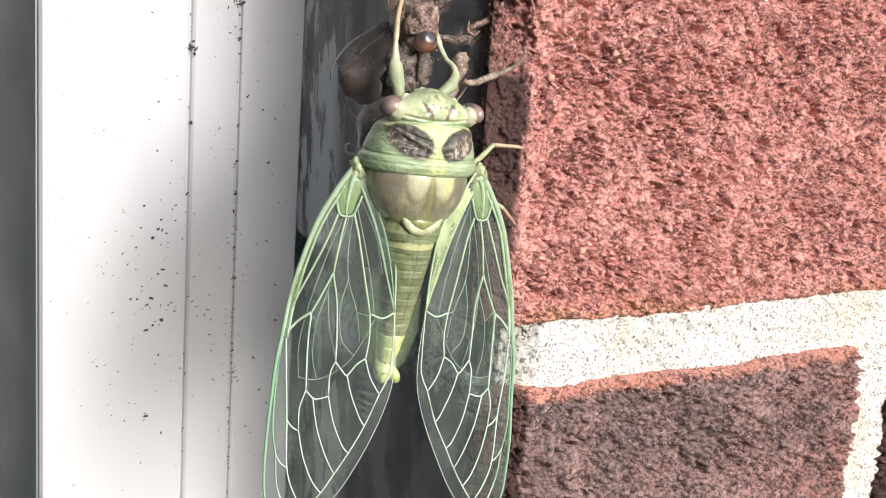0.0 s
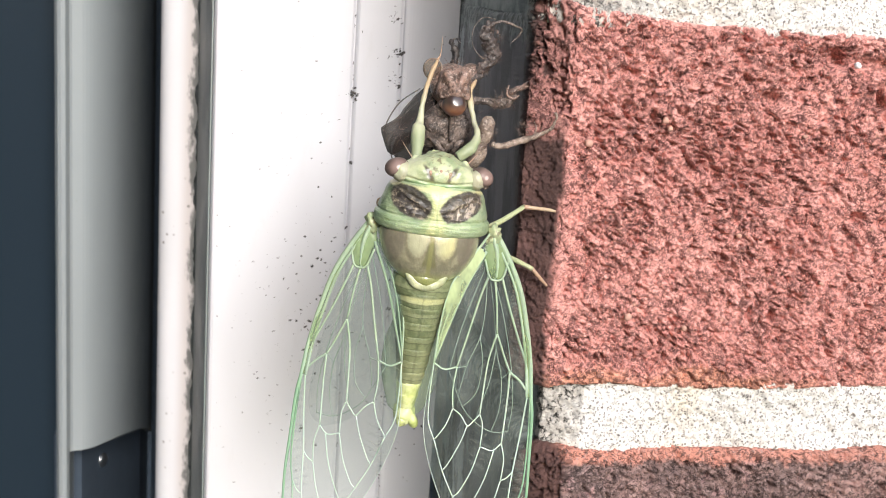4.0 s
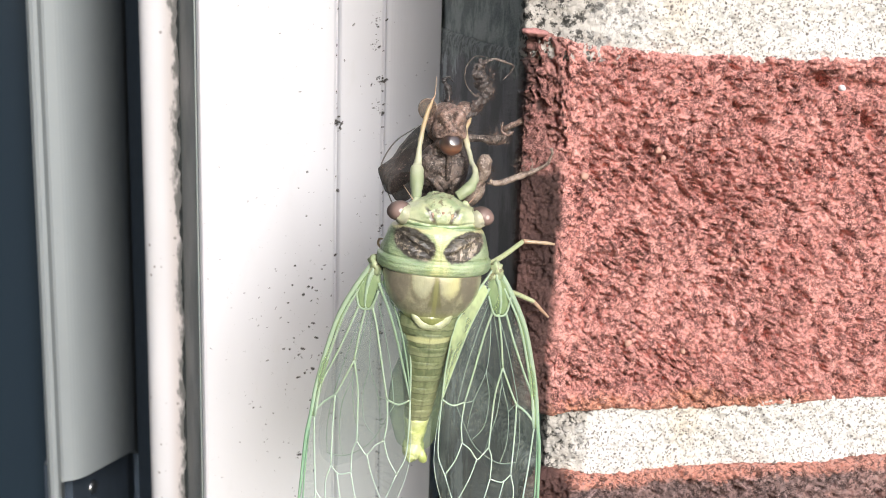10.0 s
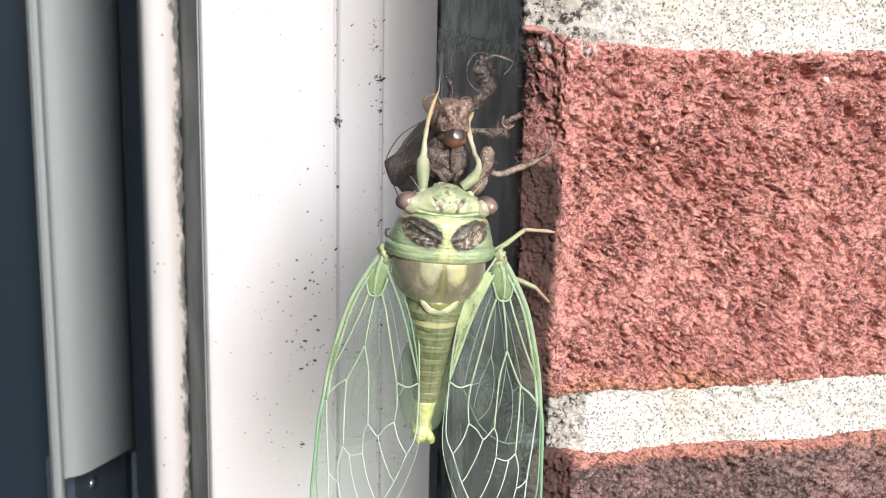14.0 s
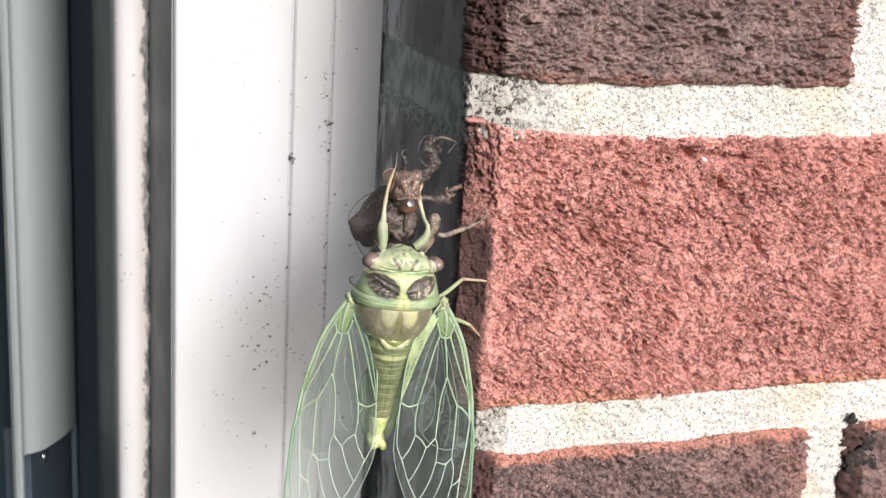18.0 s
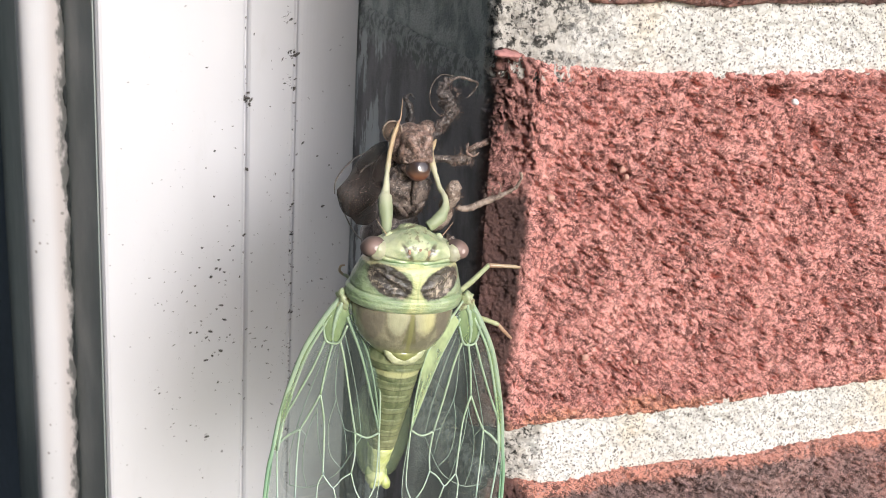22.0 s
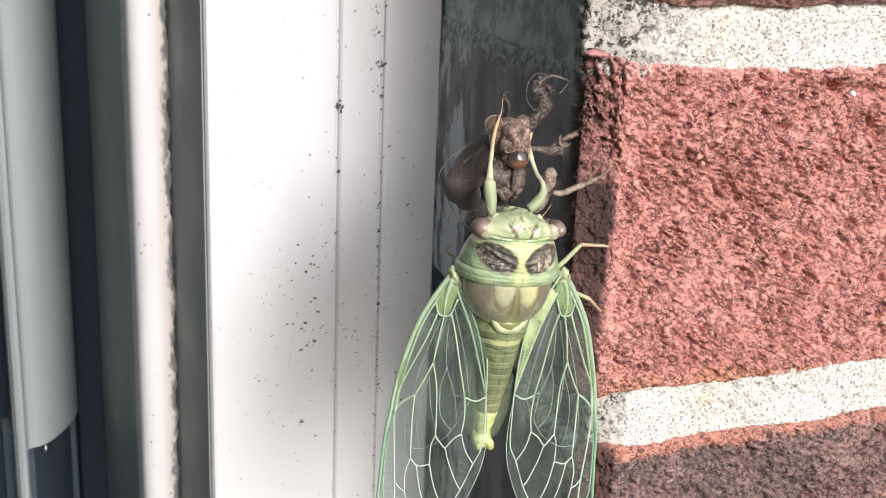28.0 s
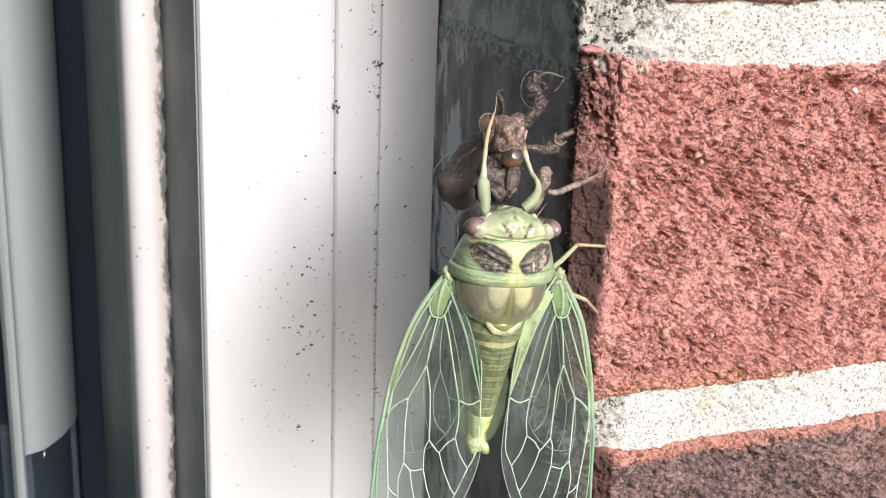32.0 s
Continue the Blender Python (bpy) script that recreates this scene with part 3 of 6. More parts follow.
def mortar_relief(px, Z, S, seed):
    grain = fbm(S / 1.0, Z / 1.0, 0, 3, 0.65, seed)
    pit = np.clip(value_noise(S / 1.2, Z / 1.2, 0, seed + 9) - 0.55, 0, None)
    return 0.18 * step_up(value_noise(S / 0.8, Z / 0.8, 0, seed + 15), 0.1, 0.4) + 0.55 * fbm(S / 15, Z / 7, 0, 3, 0.5, seed + 2) + 0.28 * grain - 0.40 * fissures(S / 1.3, Z / 1.3, 0.12, seed + 11) - 1.2 * pit


def masonry(name, x, z, length, height, material, seed, relief, fine_to=0.0, step=0.42, back_step=1.2, marks=(), corner=False, ragged=0.8, sink=0.0, label="", round_off=2.0, lift=(0.0, 0.0)):
    verts, faces = wrapped(length, height, 84.0, fine_to, step, back_step, seed, relief, marks, corner, ragged, round_off, lift)
    ob = mesh_object(name, verts * MM, faces, material, brick_wall, label)
    ob.location = (x * MM, sink * MM, z)
    return ob


# pits and gouges of the red brick: x from its end, z from its foot, two radii, turn, depth
GOUGES = [(11.5, 20, 0.6, 3.4, -22, 2.32), (55, 28.5, 1.1, 1.0, 0, 3.48), (38.5, 12.5, 0.55, 1.2, 8, 3.19), (42.5, 12.0, 0.65, 1.3, 5, 3.19),
          (55, 52.6, 8.0, 1.3, -4, 2.6), (47.5, 54.0, 3.0, 1.4, 0, 2.4), (57.0, 46.5, 0.9, 3.2, 26, 2.8), (15, 44.5, 1.2, 1.2, 0, 2.4), (21.5, 42, 4.0, 0.9, -35, 1.3),
          (38, 47, 1.6, 1.0, -20, 2.32), (29, 36, 3.2, 0.9, -38, 2.03), (67, 34, 0.7, 3.0, 38, 2.32), (10, 4.5, 1.8, 1.6, 0, 2.61)]
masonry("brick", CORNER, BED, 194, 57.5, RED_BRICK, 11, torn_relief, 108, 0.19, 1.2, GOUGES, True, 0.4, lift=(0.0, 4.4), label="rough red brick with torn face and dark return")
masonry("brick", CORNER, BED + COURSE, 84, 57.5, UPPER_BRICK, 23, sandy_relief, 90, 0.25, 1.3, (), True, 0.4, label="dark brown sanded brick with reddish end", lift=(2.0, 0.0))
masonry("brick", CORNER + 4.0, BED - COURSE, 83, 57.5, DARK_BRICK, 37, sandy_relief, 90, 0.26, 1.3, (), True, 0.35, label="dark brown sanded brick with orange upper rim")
masonry("brick", 89.0, BED + COURSE, 194, 57.5, DARK_BRICK, 41, sandy_relief, 18, 0.5)
masonry("brick", 91.5, BED - COURSE, 194, 57.5, DARK_BRICK, 43, sandy_relief, 24, 0.5)
# bed joints and cross joints
masonry("mortar_joint", CORNER + 6.8, BED - 0.0115, 187, 12.0, MORTAR, 51, mortar_relief, 120, 0.36, 1.2, (), True, 0.3, 1.6, "pale sandy mortar joint", 0.6)
masonry("mortar_joint", CORNER + 0.6, BED + 0.0565, 194, 12.6, MOSSY_MORTAR, 53, mortar_relief, 112, 0.36, 1.2, (), True, 0.3, 1.8, "pale sandy mortar joint, mossy at the corner", 0.6, (0.0, 1.6))
masonry("mortar_joint", 80.5, BED - 0.0685, 12.5, 59, CLEAN_MORTAR, 57, mortar_relief, 13, 0.45, 3, (), False, 0.3, 1.4, "", 0.6)
masonry("mortar_joint", 77.2, BED + 0.0675, 12.4, 59, CLEAN_MORTAR, 59, mortar_relief, 12, 0.45, 3, (), False, 0.3, 1.4, "", 0.6)

CLAY_PEBBLE = plain("pale_clay_pebble", (0.50, 0.29, 0.23), 0.8, 0.2, size=0.8 * MM, spread=0.2)
BRICK_LIP = plain("pink_brick_lip", (0.44, 0.215, 0.20), 0.9, 0.2, size=1.2 * MM, spread=0.3, depth=0.3 * MM)
blob("brick_lip", (-5.3, 1.5, 1360.7), (1.9, 1.3, 0.6), BRICK_LIP, brick_wall, "crumbling pink lip at the corner of the brick", turn=(0, 6, 0), rough=0.3, size=0.8, seed=19, rows=36, cols=44)
QUARTZ = plain("white_quartz", (0.88, 0.88, 0.9), 0.08, 0.8, size=1 * MM, spread=0.03)
for x, z, r in ((15.0, 1343.0, 0.75), (15.9, 1341.8, 0.6), (3.2, 1339.2, 0.85), (12.0, 1312.0, 0.8), (21.5, 1310.2, 0.6), (29.0, 1325.5, 0.5), (38.0, 1341.5, 0.55), (44.0, 1318.0, 0.6), (57.0, 1334.0, 0.6), (66.0, 1309.0, 0.7)):
    blob("pebble", (x, -0.05, z), (r * 0.8, 0.4 * r + 0.2, r * 0.68), CLAY_PEBBLE, brick_wall, "pale pebble in the clay", rough=0.15, size=0.7, seed=int(x), rows=12, cols=14)
blob("quartz_grain", (45.3, 0.2, 1352.8), (0.55, 0.7, 0.5), QUARTZ, brick_wall, "glinting white quartz grain", rough=0.08, size=0.5, seed=2, rows=12, cols=14)
MOULD = plain("black_mould", (0.035, 0.032, 0.03), 0.95, 0.1, size=1 * MM, depth=0.3 * MM)
for x, z, rx, rz in ((92.0, 1291.0, 1.6, 1.2), (97.5, 1285.5, 2.2, 2.4), (95.0, 1281.0, 2.6, 2.2), (93.4, 1277.5, 1.4, 2.6), (99.0, 1280.0, 1.6, 1.8), (96.5, 1275.0, 1.6, 1.4)):
    blob("mould_spot", (x, 0.0, z), (rx, 0.55, rz), MOULD, brick_wall, "black mould on the brick end", rough=0.7, size=1.1, seed=int(x * 3), rows=18, cols=24)

# ---- the window frame beside the wall ----
Z_LOW, Z_HIGH = 0.35, 2.05
window = tagged(new("window_1"), "white vinyl window frame with dirt specks beside brickwork", "window", kind="structure")
cove = [(-13.9 + 9.9 * k / 16, 79.9 - 6.3 * (k / 16) ** 1.5) for k in range(17)]
extrusion("casing", [(-53.0, 81.6), (-52.5, 80.7), (-51.9, 80.5), (-25.0, 80.9), (-24.6, 81.2), (-24.45, 81.65), (-24.2, 81.65), (-24.0, 81.0), (-23.5, 80.6),
                     (-15.2, 79.9), (-14.75, 80.2), (-14.6, 80.6), (-14.35, 80.6), (-14.2, 80.0)] + cove + [(-3.5, 112.0), (-56.3, 112.0), (-55.8, 105.0)],
          Z_LOW, Z_HIGH, WHITE_VINYL, window, "white vinyl casing with two fine grooves")
# thin cover strip that carries the painted shade of the casing's side
extrusion("casing_side", [(-53.2, 82.0), (-55.98, 105.0), (-56.48, 112.0), (-56.75, 112.0), (-56.25, 105.0), (-53.5, 82.0)], Z_LOW, Z_HIGH, SHADED_SIDE_VINYL, window, "casing side strip, its shade painted grey-green")
lip = [(-55.7, 106.6), (-56.3, 106.2), (-57.4, 106.0), (-60.0, 106.4), (-62.6, 107.4), (-64.1, 108.7), (-64.8, 110.4), (-65.0, 113.0)]
lip = [tuple(q) for q in smooth_path(lip, 5)]
extrusion("jamb_liner", [(-65.1, 118.0), (-65.8, 189.5), (-56.0, 189.5), (-56.0, 118.0)], Z_LOW, Z_HIGH, SHADED_LINER, window, "jamb liner behind the lip, shade put into its grey-green")
extrusion("stop_lip", lip + [(-65.1, 117.0), (-55.6, 117.0), (-55.6, 112.5)], Z_LOW, Z_HIGH, LIP_VINYL, window, "rounded white vinyl lip with black mildew at its inner edge")
SASH_CURVE = [(-88.6 + 16.6 * math.sin(a), 157.4 + 60.0 * (1 - math.cos(a))) for a in np.linspace(0.06, math.pi / 2, 30)]
stile = [(-93.5, 156.0), (-92.6, 154.0), (-91.6, 153.4), (-90.6, 153.8), (-90.0, 155.4), (-89.9, 156.4), (-89.2, 157.0), *SASH_CURVE, (-71.5, 236.0), (-94.0, 236.0)]
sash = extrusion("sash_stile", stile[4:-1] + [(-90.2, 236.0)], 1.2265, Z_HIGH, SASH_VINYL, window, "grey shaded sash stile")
for v in sash.data.vertices:
    if v.co.z < 1.3:
        back = max(0.0, v.co.y - 0.162)
        v.co.z -= 0.30 * back * (back / 0.055) ** 0.4
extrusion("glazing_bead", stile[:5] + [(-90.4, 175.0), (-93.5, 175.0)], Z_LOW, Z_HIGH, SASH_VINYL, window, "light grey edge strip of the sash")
extrusion("sash_track", [(-96.0, 172.0), (-88.0, 168.0), (-74.5, 216.0), (-73.0, 236.0), (-96.0, 236.0)], Z_LOW, 1.2255, FRAME_DARK, window, "black track below the sash stile")
extrusion("gasket", [(-71.0, 219.0), (-64.5, 190.5), (-62.5, 190.5), (-62.5, 236.0), (-71.0, 236.0)], Z_LOW, Z_HIGH, GASKET, window, "black rubber gasket")
extrusion("pane", [(-700.0, 176.0), (-93.0, 176.0), (-93.0, 182.0), (-700.0, 182.0)], Z_LOW, Z_HIGH, GLASS, window, "dark window glass")
extrusion("backing", [(-720.0, 237.0), (-50.0, 237.0), (-50.0, 250.0), (-720.0, 250.0)], Z_LOW, Z_HIGH, GASKET, window, "dark inside of the frame")
screw = blob("screw", (-83.5, 183.2, 1213.0), (2.2, 1.0, 2.2), SCREW, window, "small steel screw head", turn=(0, 0, 58), rows=8, cols=14)


def dirt():
    """Grit stuck to the casing: clusters of small dark crumbs, and a line of grime in the grooves."""
    rnd = random.Random(5)
    verts, faces = [], []

    def crumb(x, y, z, r, long=1.0, turn=0.0):
        base = len(verts)
        c, s = math.cos(turn), math.sin(turn)
        for k in range(6):
            a = k / 6 * 2 * math.pi
            q = rnd.uniform(0.6, 1.25) * r
            u, v = q * math.cos(a) * long, q * math.sin(a)
            verts.append(((x + u * c - v * s) * MM, (y + 0.12) * MM, (z + u * s + v * c) * MM))
        verts.append((x * MM, (y - 0.45 * r - 0.05) * MM, z * MM))
        faces.extend((base + k, base + (k + 1) % 6, base + 6) for k in range(6))

    def face_y(x):
        return 80.55 + 0.014 * (x + 52) if x < -24.3 else (80.6 - 0.08 * (x + 23.5) if x < -14.4 else 79.9 - 6.3 * (max(0.0, x + 13.9) / 9.9) ** 1.5)

    for x, z, r, long, turn in [(-30.2, 1301, 0.42, 1.5, 0.5), (-34.2, 1287, 0.42, 1.3, -0.6), (-32.4, 1280.5, 0.5, 2.0, 0.4), (-24.0, 1322, 0.4, 1.2, 1.2), (-15.0, 1345.3, 0.45, 2.6, 0.1),
                                (-14.2, 1345.6, 0.35, 2.4, 0.4), (-15.6, 1352.5, 0.4, 1.8, 0.5), (-16.0, 1356.6, 0.45, 1.2, 0.0), (-21.0, 1357, 0.25, 4.2, 0.75), (-23.6, 1335.5, 0.38, 1.4, 1.2),
                                (-14.8, 1338.5, 0.35, 1.6, 0.9), (-19.5, 1335, 0.28, 1.0, 0), (-42.2, 1274, 0.35, 1.5, 0.3), (-39.5, 1270, 0.3, 1.6, -0.4), (-36.5, 1262, 0.35, 1.2, 0)]:
        crumb(x, face_y(x), z, r, long, turn)
    for x, z in ((-16.2, 1352.8), (-15.6, 1345.4), (-15.9, 1340.0), (-16.4, 1357.0), (-24.2, 1336.5)):
        for k in range(12):
            q = rnd.gauss(x, 0.7)
            crumb(q, face_y(q), rnd.gauss(z, 0.8), rnd.uniform(0.1, 0.3), rnd.choice([1.2, 2.0, 3.0]), rnd.gauss(0.4, 0.5))
    for k in range(54):
        x = rnd.gauss(-31.5, 5.0)
        crumb(x, face_y(x), rnd.gauss(1288, 17), rnd.uniform(0.2, 0.52), rnd.choice([1.0, 1.5, 2.2]), rnd.gauss(0.5, 0.6))
    for k in range(1050):
        x = rnd.choice([rnd.uniform(-52, -25), rnd.gauss(-35, 8), rnd.uniform(-23, -6), rnd.gauss(-15.2, 1.2)])
        if not -52 < x < -5:
            continue
        z = rnd.choice([rnd.uniform(1225, 1420), rnd.gauss(1288, 22)])
        crumb(x, face_y(x), z, rnd.choice([0.06, 0.08, 0.09, 0.11, 0.13, 0.15, 0.24]), rnd.choice([1, 1.6, 2.4, 3.4]), rnd.gauss(0.5, 0.7))
    for k in range(34):
        x = rnd.choice([-24.35, -14.5]) + rnd.gauss(0, 0.12)
        crumb(x, face_y(x) + 0.35, rnd.uniform(1230, 1420), rnd.uniform(0.06, 0.16), 2.6, 1.5)
    return mesh_object("dirt_speck", verts, faces, DIRT, None, smooth=False)


tagged(dirt(), "black grit specks stuck to the white casing", "dirt", kind="stuff")


GRIME = plain("grey_mildew", (0.06, 0.066, 0.066), 0.95, 0.1, size=1.3 * MM, spread=0.9, depth=0.2 * MM)


def groove_grime():
    """Black mildew along the groove between casing and lip."""
    zs = np.arange(1180, 1440, 0.4)
    wide = 0.30 + 0.42 * fbm(zs / 4.0, zs * 0, 0, 4, 0.6, 77)
    push = 0.35 * fbm(zs / 7.0, zs * 0 + 3, 0, 3, 0.6, 78)
    verts = []
    for z, w, p in zip(zs, np.clip(wide, 0.02, 0.9), push):
        verts += [(-55.85 * MM, 104.9 * MM, z * MM), ((-56.2 - w * 0.4) * MM, (105.9 - 0.05 * w) * MM, z * MM), ((-56.3 - w) * MM, (106.0 + 0.03 * w) * MM, z * MM), ((-56.2 - w * 0.5) * MM, 107.0 * MM, z * MM)]
    return mesh_object("groove_grime", verts, grid_faces(len(zs), 4), GRIME, None)


tagged(groove_grime(), "black mildew line in the groove of the window frame", "dirt", kind="stuff")

# ---- insect materials ----


def cuticle(name, colour, second, third=None, rough=0.32, size=1.6 * MM, sheen=0.6, soft=0.1, depth=0.12 * MM):
    n = Nodes(name)
    tone = n.mix(n.ramp(n.noise(size * 2.2, 3, 0.55), 0.35, 0.68), colour, second)
    if third:
        tone = n.mix(n.ramp(n.noise(size * 0.8, 4, 0.65, shift=4), 0.56, 0.7, 0, 0.8), tone, third)
    n.set(Base_Color=tone, Roughness=n.ramp(n.noise(size * 1.3, 4, 0.6, shift=19), 0.35, 0.65, rough * 0.75, rough * 1.35), Specular_IOR_Level=sheen, Subsurface_Weight=soft, Subsurface_Radius=(0.8, 0.7, 0.3), Subsurface_Scale=0.4 * MM)
    first = n.bump(n.noise(size * 0.9, 4, 0.65, shift=8), depth * 2.5, 0.7)
    n.bump(n.noise(size * 0.25, 3, 0.6, shift=3), depth * 0.7, 0.6, first)
    return n.mat


def pull(ob, tip, width):
    """Draws the nearest place of a body out to a point, in mm of its own space."""
    spots = [Vector(v.co) for v in ob.data.vertices]
    goal = Vector(tip) * MM
    root = min(spots, key=lambda q: (q - goal).length)
    for v, q in zip(ob.data.vertices, spots):
        v.co = q + (goal - root) * math.exp(-((q - root).length / (width * MM)) ** 1.5)




def abdomen_material():
    """Olive rings with pale hind edges, a dark joint line and dark ticks along the middle."""
    n = Nodes("olive_abdomen")
    x, z = n.axis(0), n.axis(2)
    tone = n.mix(n.ramp(n.noise(1.5 * MM, 4, 0.65), 0.38, 0.64), (0.115, 0.14, 0.068), (0.19, 0.215, 0.11))
    low = n.ramp(z, -26 * MM, -17 * MM, 0.6, 0)
    tone = n.mix(low, tone, (0.30, 0.31, 0.17))
    tone = n.mix(n.ramp(n.math("ABSOLUTE", n.math("ADD", z, 11.3 * MM)), 0.2 * MM, 0.7 * MM, 0.8, 0), tone, (0.50, 0.50, 0.25))
    wave = n.math("ADD", z, n.math("MULTIPLY", n.math("SUBTRACT", n.noise(1.2 * MM, 3, 0.6, shift=5), 0.5), 0.5 * MM))
    ring = n.math("FRACT", n.math("DIVIDE", n.math("ADD", wave, 31.0 * MM), 2.12 * MM))
    tone = n.mix(n.ramp(n.math("ABSOLUTE", n.math("SUBTRACT", ring, 0.20)), 0.05, 0.18, 0.28, 0), tone, (0.36, 0.38, 0.22))
    tone = n.mix(n.ramp(n.math("ABSOLUTE", n.math("SUBTRACT", ring, 0.04)), 0.02, 0.06, 0.38, 0), tone, (0.03, 0.032, 0.018))
    tick = n.math("MULTIPLY", n.ramp(n.math("ABSOLUTE", n.math("SUBTRACT", x, 0.15 * MM)), 0.10 * MM, 0.28 * MM, 0.3, 0), n.ramp(n.noise(0.9 * MM, 2, 0.5, shift=15), 0.42, 0.55))
    tone = n.mix(tick, tone, (0.035, 0.036, 0.02))
    n.set(Base_Color=tone, Roughness=0.5, Specular_IOR_Level=0.4, Subsurface_Weight=0.1, Subsurface_Radius=(0.8, 0.8, 0.3), Subsurface_Scale=0.4 * MM)
    first = n.bump(n.noise(1.0 * MM, 4, 0.65, (1, 1, 1.6), shift=8), 0.22 * MM, 0.7)
    n.bump(n.noise(0.3 * MM, 3, 0.6, shift=3), 0.06 * MM, 0.6, first)
    return n.mat


OLIVE = abdomen_material()
PALE = cuticle("pale_crest", (0.44, 0.46, 0.28), (0.33, 0.37, 0.20))
TAIL = cuticle("pale_yellow_tail", (0.512, 0.585, 0.184), (0.625, 0.663, 0.345))


def eye_material():
    """Glassy brown-grey eye, paler in the middle, with a pinkish sky highlight painted on."""
    n = Nodes("pinkish_brown_eye")
    side = n.math("SUBTRACT", n.math("ABSOLUTE", n.math("SUBTRACT", n.axis(0), 0.4 * MM)), 6.35 * MM)
    up = n.math("SUBTRACT", n.axis(2), 8.1 * MM)
    d = n.math("SQRT", n.math("ADD", n.math("MULTIPLY", side, side), n.math("MULTIPLY", up, up)))
    tone = n.mix(n.ramp(d, 0.7 * MM, 1.7 * MM), (0.22, 0.15, 0.13), (0.095, 0.068, 0.06))
    # painted highlight, offset to the right on both eyes
    tone = n.mix(n.ramp(n.math("ADD", d, n.math("MULTIPLY", n.noise(0.8 * MM, 2, 0.5), 0.4 * MM)), 0.35 * MM, 0.65 * MM, 0.7, 0), tone, (0.70, 0.56, 0.52))
    n.set(Base_Color=tone, Roughness=0.5, Specular_IOR_Level=0.3, Coat_Weight=0.12, Coat_Roughness=0.25)
    n.bump(n.noise(0.12 * MM, 2, 0.5), 0.01 * MM, 0.4)
    return n.mat


EYE = eye_material()
EYE_RIM = cuticle("pale_eye_rim", (0.34, 0.38, 0.22), (0.40, 0.39, 0.28))
TARSUS = cuticle("tan_tarsus", (0.36, 0.22, 0.15), (0.40, 0.31, 0.20))


def leg_material():
    """Green at the thigh, straw-coloured and then brown towards the claw."""
    n = Nodes("leg_green_to_straw")
    z = n.axis(2)
    tone = n.mix(n.ramp(z, 11.5 * MM, 14.5 * MM), (0.27, 0.31, 0.185), (0.44, 0.44, 0.31))
    tone = n.mix(n.ramp(z, 15.5 * MM, 20 * MM, 0, 0.9), tone, (0.40, 0.28, 0.16))
    n.set(Base_Color=tone, Roughness=0.5, Subsurface_Weight=0.2, Subsurface_Radius=(0.8, 1.0, 0.4), Subsurface_Scale=0.5 * MM)
    n.bump(n.noise(0.6 * MM, 3, 0.6), 0.08 * MM, 0.5)
    return n.mat


FORELEG = leg_material()


